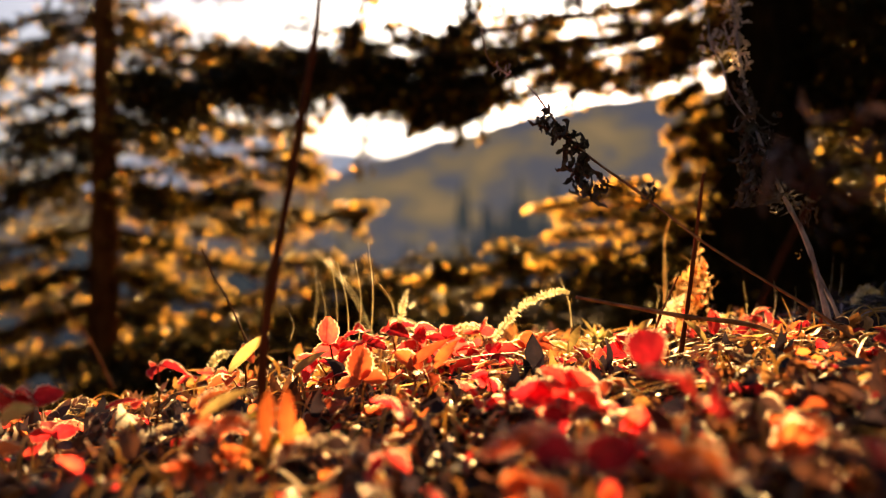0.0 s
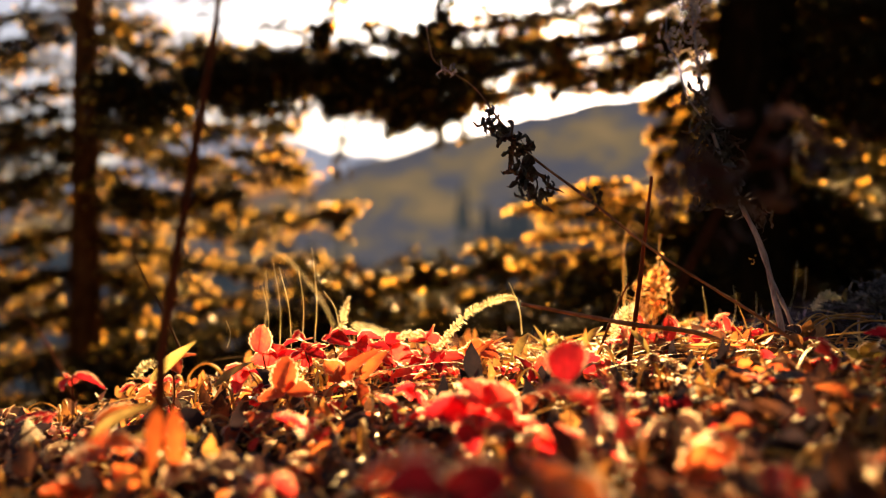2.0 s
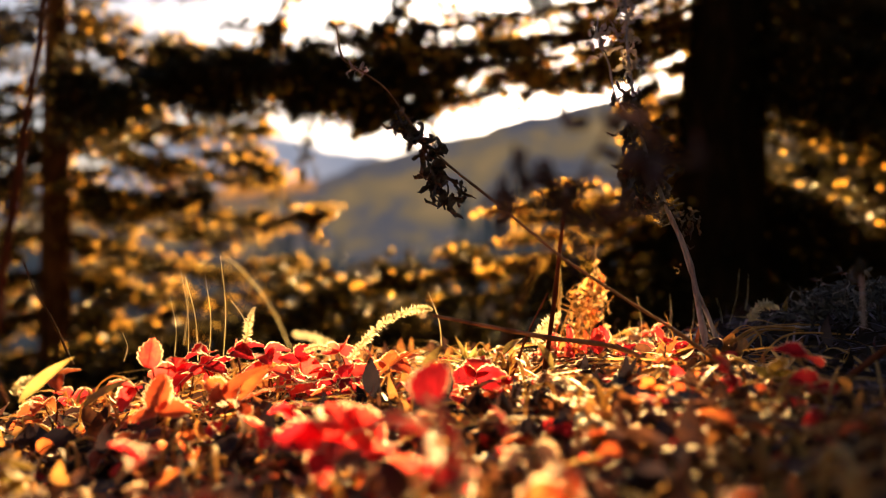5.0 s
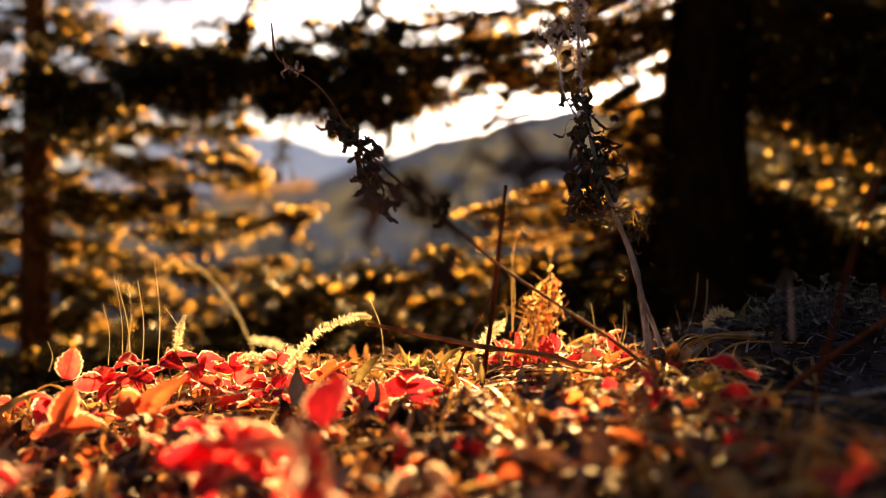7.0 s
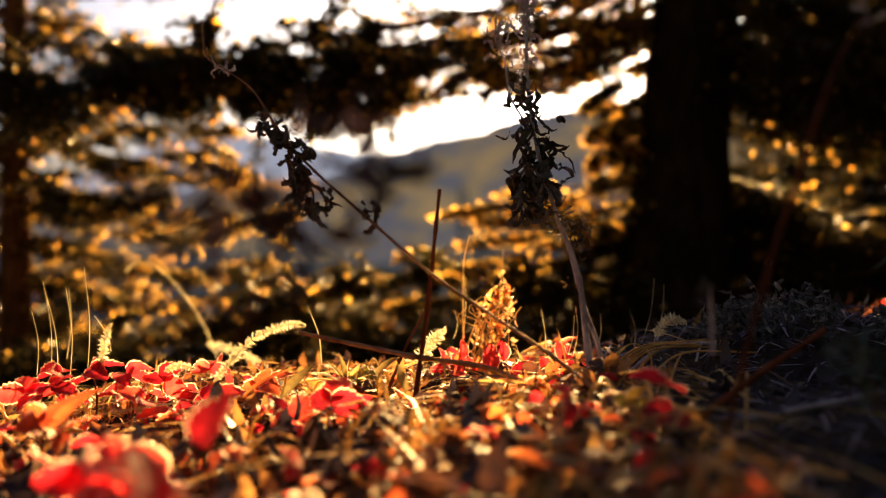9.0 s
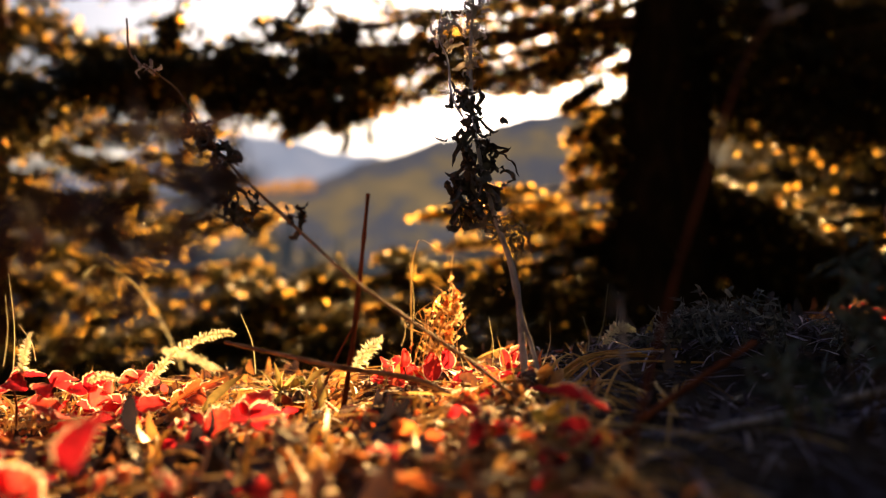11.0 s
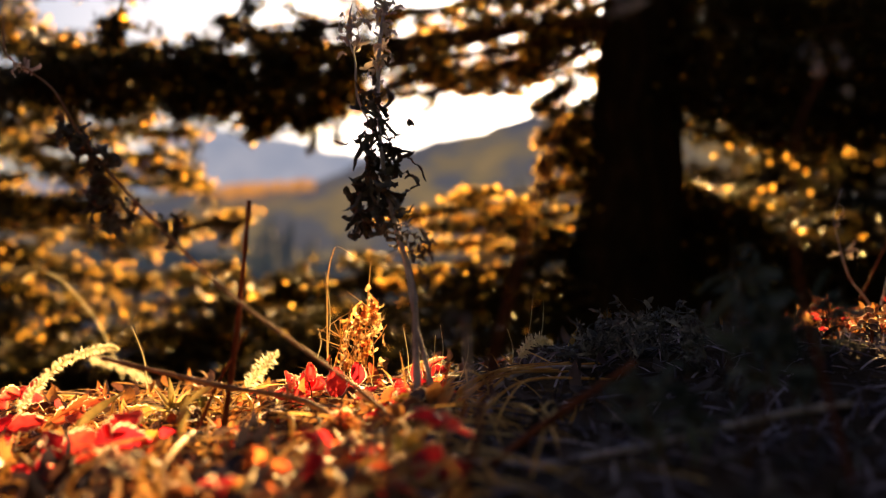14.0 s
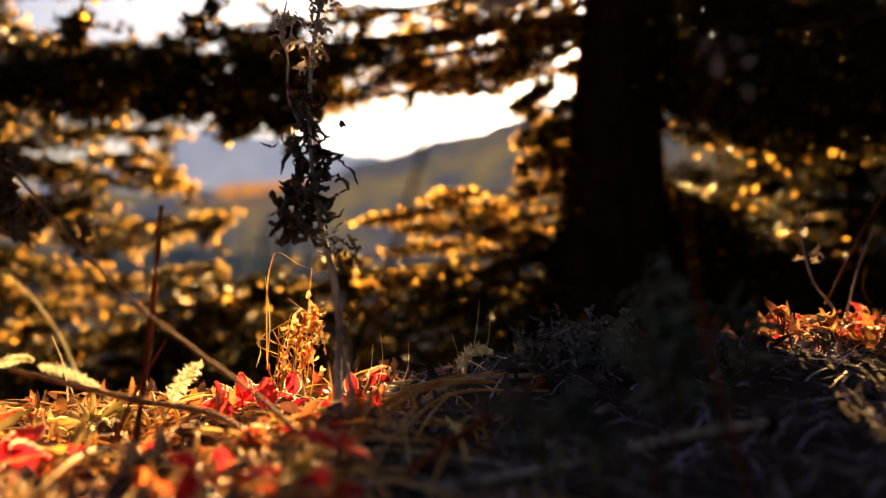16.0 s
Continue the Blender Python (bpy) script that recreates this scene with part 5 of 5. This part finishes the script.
for p, d, c, sz in (((0.177, 0.407, 0.216), (0.05, 0, -1), 9, 0.034), ((0.183, 0.407, 0.206), (0.1, 0, -1), 6, 0.032), ((0.203, 0.407, 0.206), (-0.3, 0, -0.8), 6, 0.030), ((0.213, 0.407, 0.224), (-0.3, 0, -0.8), 6, 0.030), ((0.222, 0.407, 0.227), (0.5, 0, -0.5), 6, 0.030), ((0.233, 0.407, 0.210), (0.6, 0, -0.4), 7, 0.028), ((0.240, 0.407, 0.206), (0.3, 0, -0.6), 5, 0.026), ((0.199, 0.412, 0.185), (0.2, 0, -0.7), 5, 0.026)):
    withered(H, p, d, max(3, int(c * 0.6)), sz, VEIL, 0.006, broad=1.3)
part("side_stem", tube([(0.200, 0.412, 0.190), (0.187, 0.407, 0.208), (0.177, 0.407, 0.216)], 0.0011, 0.0007, 10, 5).mesh("side_stem", STEM), H)
part("side_stem", tube([(0.208, 0.412, 0.206), (0.222, 0.407, 0.208), (0.233, 0.407, 0.209)], 0.0011, 0.0007, 10, 5).mesh("side_stem", STEM), H)

# grey stalks near the lens over the shaded mound
K = thing("dry_stalk", (0.413, 0.534, 0.066), "thin grey dry stalk with a pale seed head", "stalk")
part("stem", tube([(0.413, 0.534, 0.066), (0.434, 0.527, 0.161), (0.459, 0.520, 0.250), (0.472, 0.520, 0.285), (0.486, 0.520, 0.308)], 0.0016, 0.0010, 24, 6).mesh("stem", STEM), K)
withered(K, (0.487, 0.520, 0.309), (0.4, 0, 0.6), 6, 0.014, GREYLEAF, 0.004, "dry_bract")
K2 = thing("dry_stalk", (0.606, 0.549, 0.085), "thin grey dry stalk with a pale seed head", "stalk")
part("stem", tube([(0.606, 0.549, 0.085), (0.580, 0.549, 0.188), (0.580, 0.549, 0.252), (0.595, 0.549, 0.288)], 0.0013, 0.0009, 24, 6).mesh("stem", STEM), K2)
withered(K2, (0.595, 0.549, 0.288), (0.2, 0, 0.6), 6, 0.014, GREYLEAF, 0.005, "dry_bract")
J = thing("dark_leaf_stalk", (0.421, 0.565, 0.122), "short stalk with one dull dark leaf", "plant")
part("stem", tube([(0.421, 0.565, 0.122), (0.420, 0.565, 0.146), (0.419, 0.565, 0.161)], 0.0014, 0.001, 10, 6).mesh("stem", GREYSTEM), J)
withered(J, (0.418, 0.565, 0.158), (0.0, 0, 1.0), 2, 0.036, WORM, 0.002)


# sage clumps on the mound
def sage(at, count, size, label, m=None, leaf=0.014):
    x, y, zt = at
    z = float(ground_z(x, y))
    t = thing("sage_clump", (x, y, z), label, "plant", "sage clumps")
    for q in range(count):
        a = rng.uniform(0, 6.283)
        top = np.array([math.cos(a) * size * rng.uniform(0.1, 1), math.sin(a) * size * rng.uniform(0.1, 1), max(0.01, zt - z) * rng.uniform(0.35, 1.05)])
        part("stem", tube([(0, 0, 0), top * [0.6, 0.6, 0.4] + rng.normal(0, 0.006, 3), top * [0.9, 0.9, 0.8] + rng.normal(0, 0.006, 3), top], 0.0009, 0.0005, 10, 5).mesh("stem", SAGE if m is None else TWIGWOOD), t, Matrix())
        bag = Bag()
        for w in range(10):
            ribbon(bag, top * (0.6 + 0.04 * w), rnd_dir(0.8) + [0, 0, 0.1], leaf * rng.uniform(0.6, 1.4), leaf * rng.uniform(0.15, 0.35), rng.normal(1.2, 1.6), rng.normal(0, 1.4), 0.4, 8, 0, rng.normal(size=3), crumple=0.25, blunt=0.7)
        part("leaf_spray", bag.mesh("leaf_spray", m or SAGE), t, Matrix())


for p, c, s_ in (((0.565, 0.941, 0.119), 9, 0.03), ((0.584, 0.941, 0.128), 8, 0.03), ((0.617, 0.919, 0.108), 8, 0.03), ((0.612, 0.878, 0.152), 5, 0.02), ((0.598, 0.941, 0.137), 7, 0.03), ((0.547, 0.898, 0.129), 8, 0.03), ((0.578, 0.878, 0.149), 7, 0.03), ((0.629, 0.841, 0.147), 8, 0.03), ((0.701, 0.859, 0.126), 8, 0.03), ((0.529, 0.941, 0.106), 7, 0.03)):
    sage(p, c, s_, "grey-green sage clump growing on the mound, blued to carry shade")
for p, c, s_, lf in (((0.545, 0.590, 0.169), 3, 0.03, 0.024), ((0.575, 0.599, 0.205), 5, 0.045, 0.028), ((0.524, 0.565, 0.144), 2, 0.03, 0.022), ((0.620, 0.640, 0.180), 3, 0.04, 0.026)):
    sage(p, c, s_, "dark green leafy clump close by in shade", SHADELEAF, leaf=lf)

# sage twig in the far patch of sun
S = thing("sage_twig", (0.980, 1.162, 0.027), "grey sage twig with pale leaves in a patch of sun", "plant")
part("stem", tube([(0.980, 1.162, 0.027), (0.959, 1.162, 0.119), (0.930, 1.162, 0.161), (0.915, 1.162, 0.211), (0.910, 1.162, 0.239), (0.920, 1.162, 0.275)], 0.0022, 0.0007, 26, 6).mesh("stem", GREYSTEM), S)
withered(S, (0.925, 1.162, 0.190), (1, 0, 0.3), 7, 0.022, GREYLEAF, 0.004, "pale_leaf")
withered(S, (0.915, 1.162, 0.236), (0.2, 0, 0.8), 4, 0.014, GREYLEAF, 0.003, "pale_leaf")
stalk("twig", [(0.963, 1.198, 0.131), (1.006, 1.198, 0.219), (1.041, 1.198, 0.277)], 0.0016, 0.0012, STEM, "reddish bare twig in the patch of sun", "twig")
stalk("twig", [(0.991, 1.198, 0.123), (1.006, 1.198, 0.182), (1.027, 1.198, 0.233)], 0.0012, 0.0008, GREYSTEM, "thin grey bare twig in the patch of sun", "twig")
stalk("twig", [(1.021, 1.198, 0.131), (1.012, 1.198, 0.153), (1.017, 1.198, 0.182)], 0.0014, 0.0010, TWIGWOOD, "crooked dark twig in the patch of sun", "twig")

# pale curled leaf stalks among the near leaves
PALE = leaf_mat("pale_curled_stalk", [(0.1, (0.45, 0.30, 0.12)), (0.9, (0.75, 0.58, 0.28))], 1.1, 0.45, 0.5, 60, 0.6)
for q in range(130):
    x, y = rs.uniform(-0.4, 0.42), rs.uniform(0.38, 0.92)
    z = float(ground_z(x, y))
    a, r = rs.uniform(0, 6.283), rs.uniform(0.012, 0.03)
    h = rs.uniform(0.018, 0.042)
    ca, sa = math.cos(a), math.sin(a)
    pts = [(0, 0, -0.002), (0.25 * r * ca, 0.25 * r * sa, h * 0.7), (0.9 * r * ca, 0.9 * r * sa, h), (1.5 * r * ca, 1.5 * r * sa, h * 0.75), (1.6 * r * ca, 1.6 * r * sa, h * rs.uniform(0.2, 0.5))]
    ob = new("curled_stalk", tube(pts, rs.uniform(0.0014, 0.0024), 0.0009, 14, 6, 0.15).mesh("curled_stalk", PALE))
    ob.location = (x, y, z)
    tagged(ob, "pale dry leaf stalk curled over among the leaves", "stalk", "curled stalks")

# rosette of narrow yellow-green leaves
rosette = thing("leaf_rosette", (0.172, 0.844, 0.054), "rosette of narrow yellow-green leaves in the sun", "plant")
for q in range(15):
    a = q * 0.42 + rs.uniform(-0.15, 0.15)
    bag = Bag()
    ribbon(bag, (0, 0, 0), (math.cos(a), math.sin(a), rs.uniform(0.2, 1.3)), rs.uniform(0.026, 0.044), rs.uniform(0.005, 0.008), rs.uniform(0.2, 0.7), rs.uniform(-0.3, 0.3), 0.4, 10)
    part("narrow_leaf", bag.mesh("narrow_leaf", LIME), rosette, Matrix())
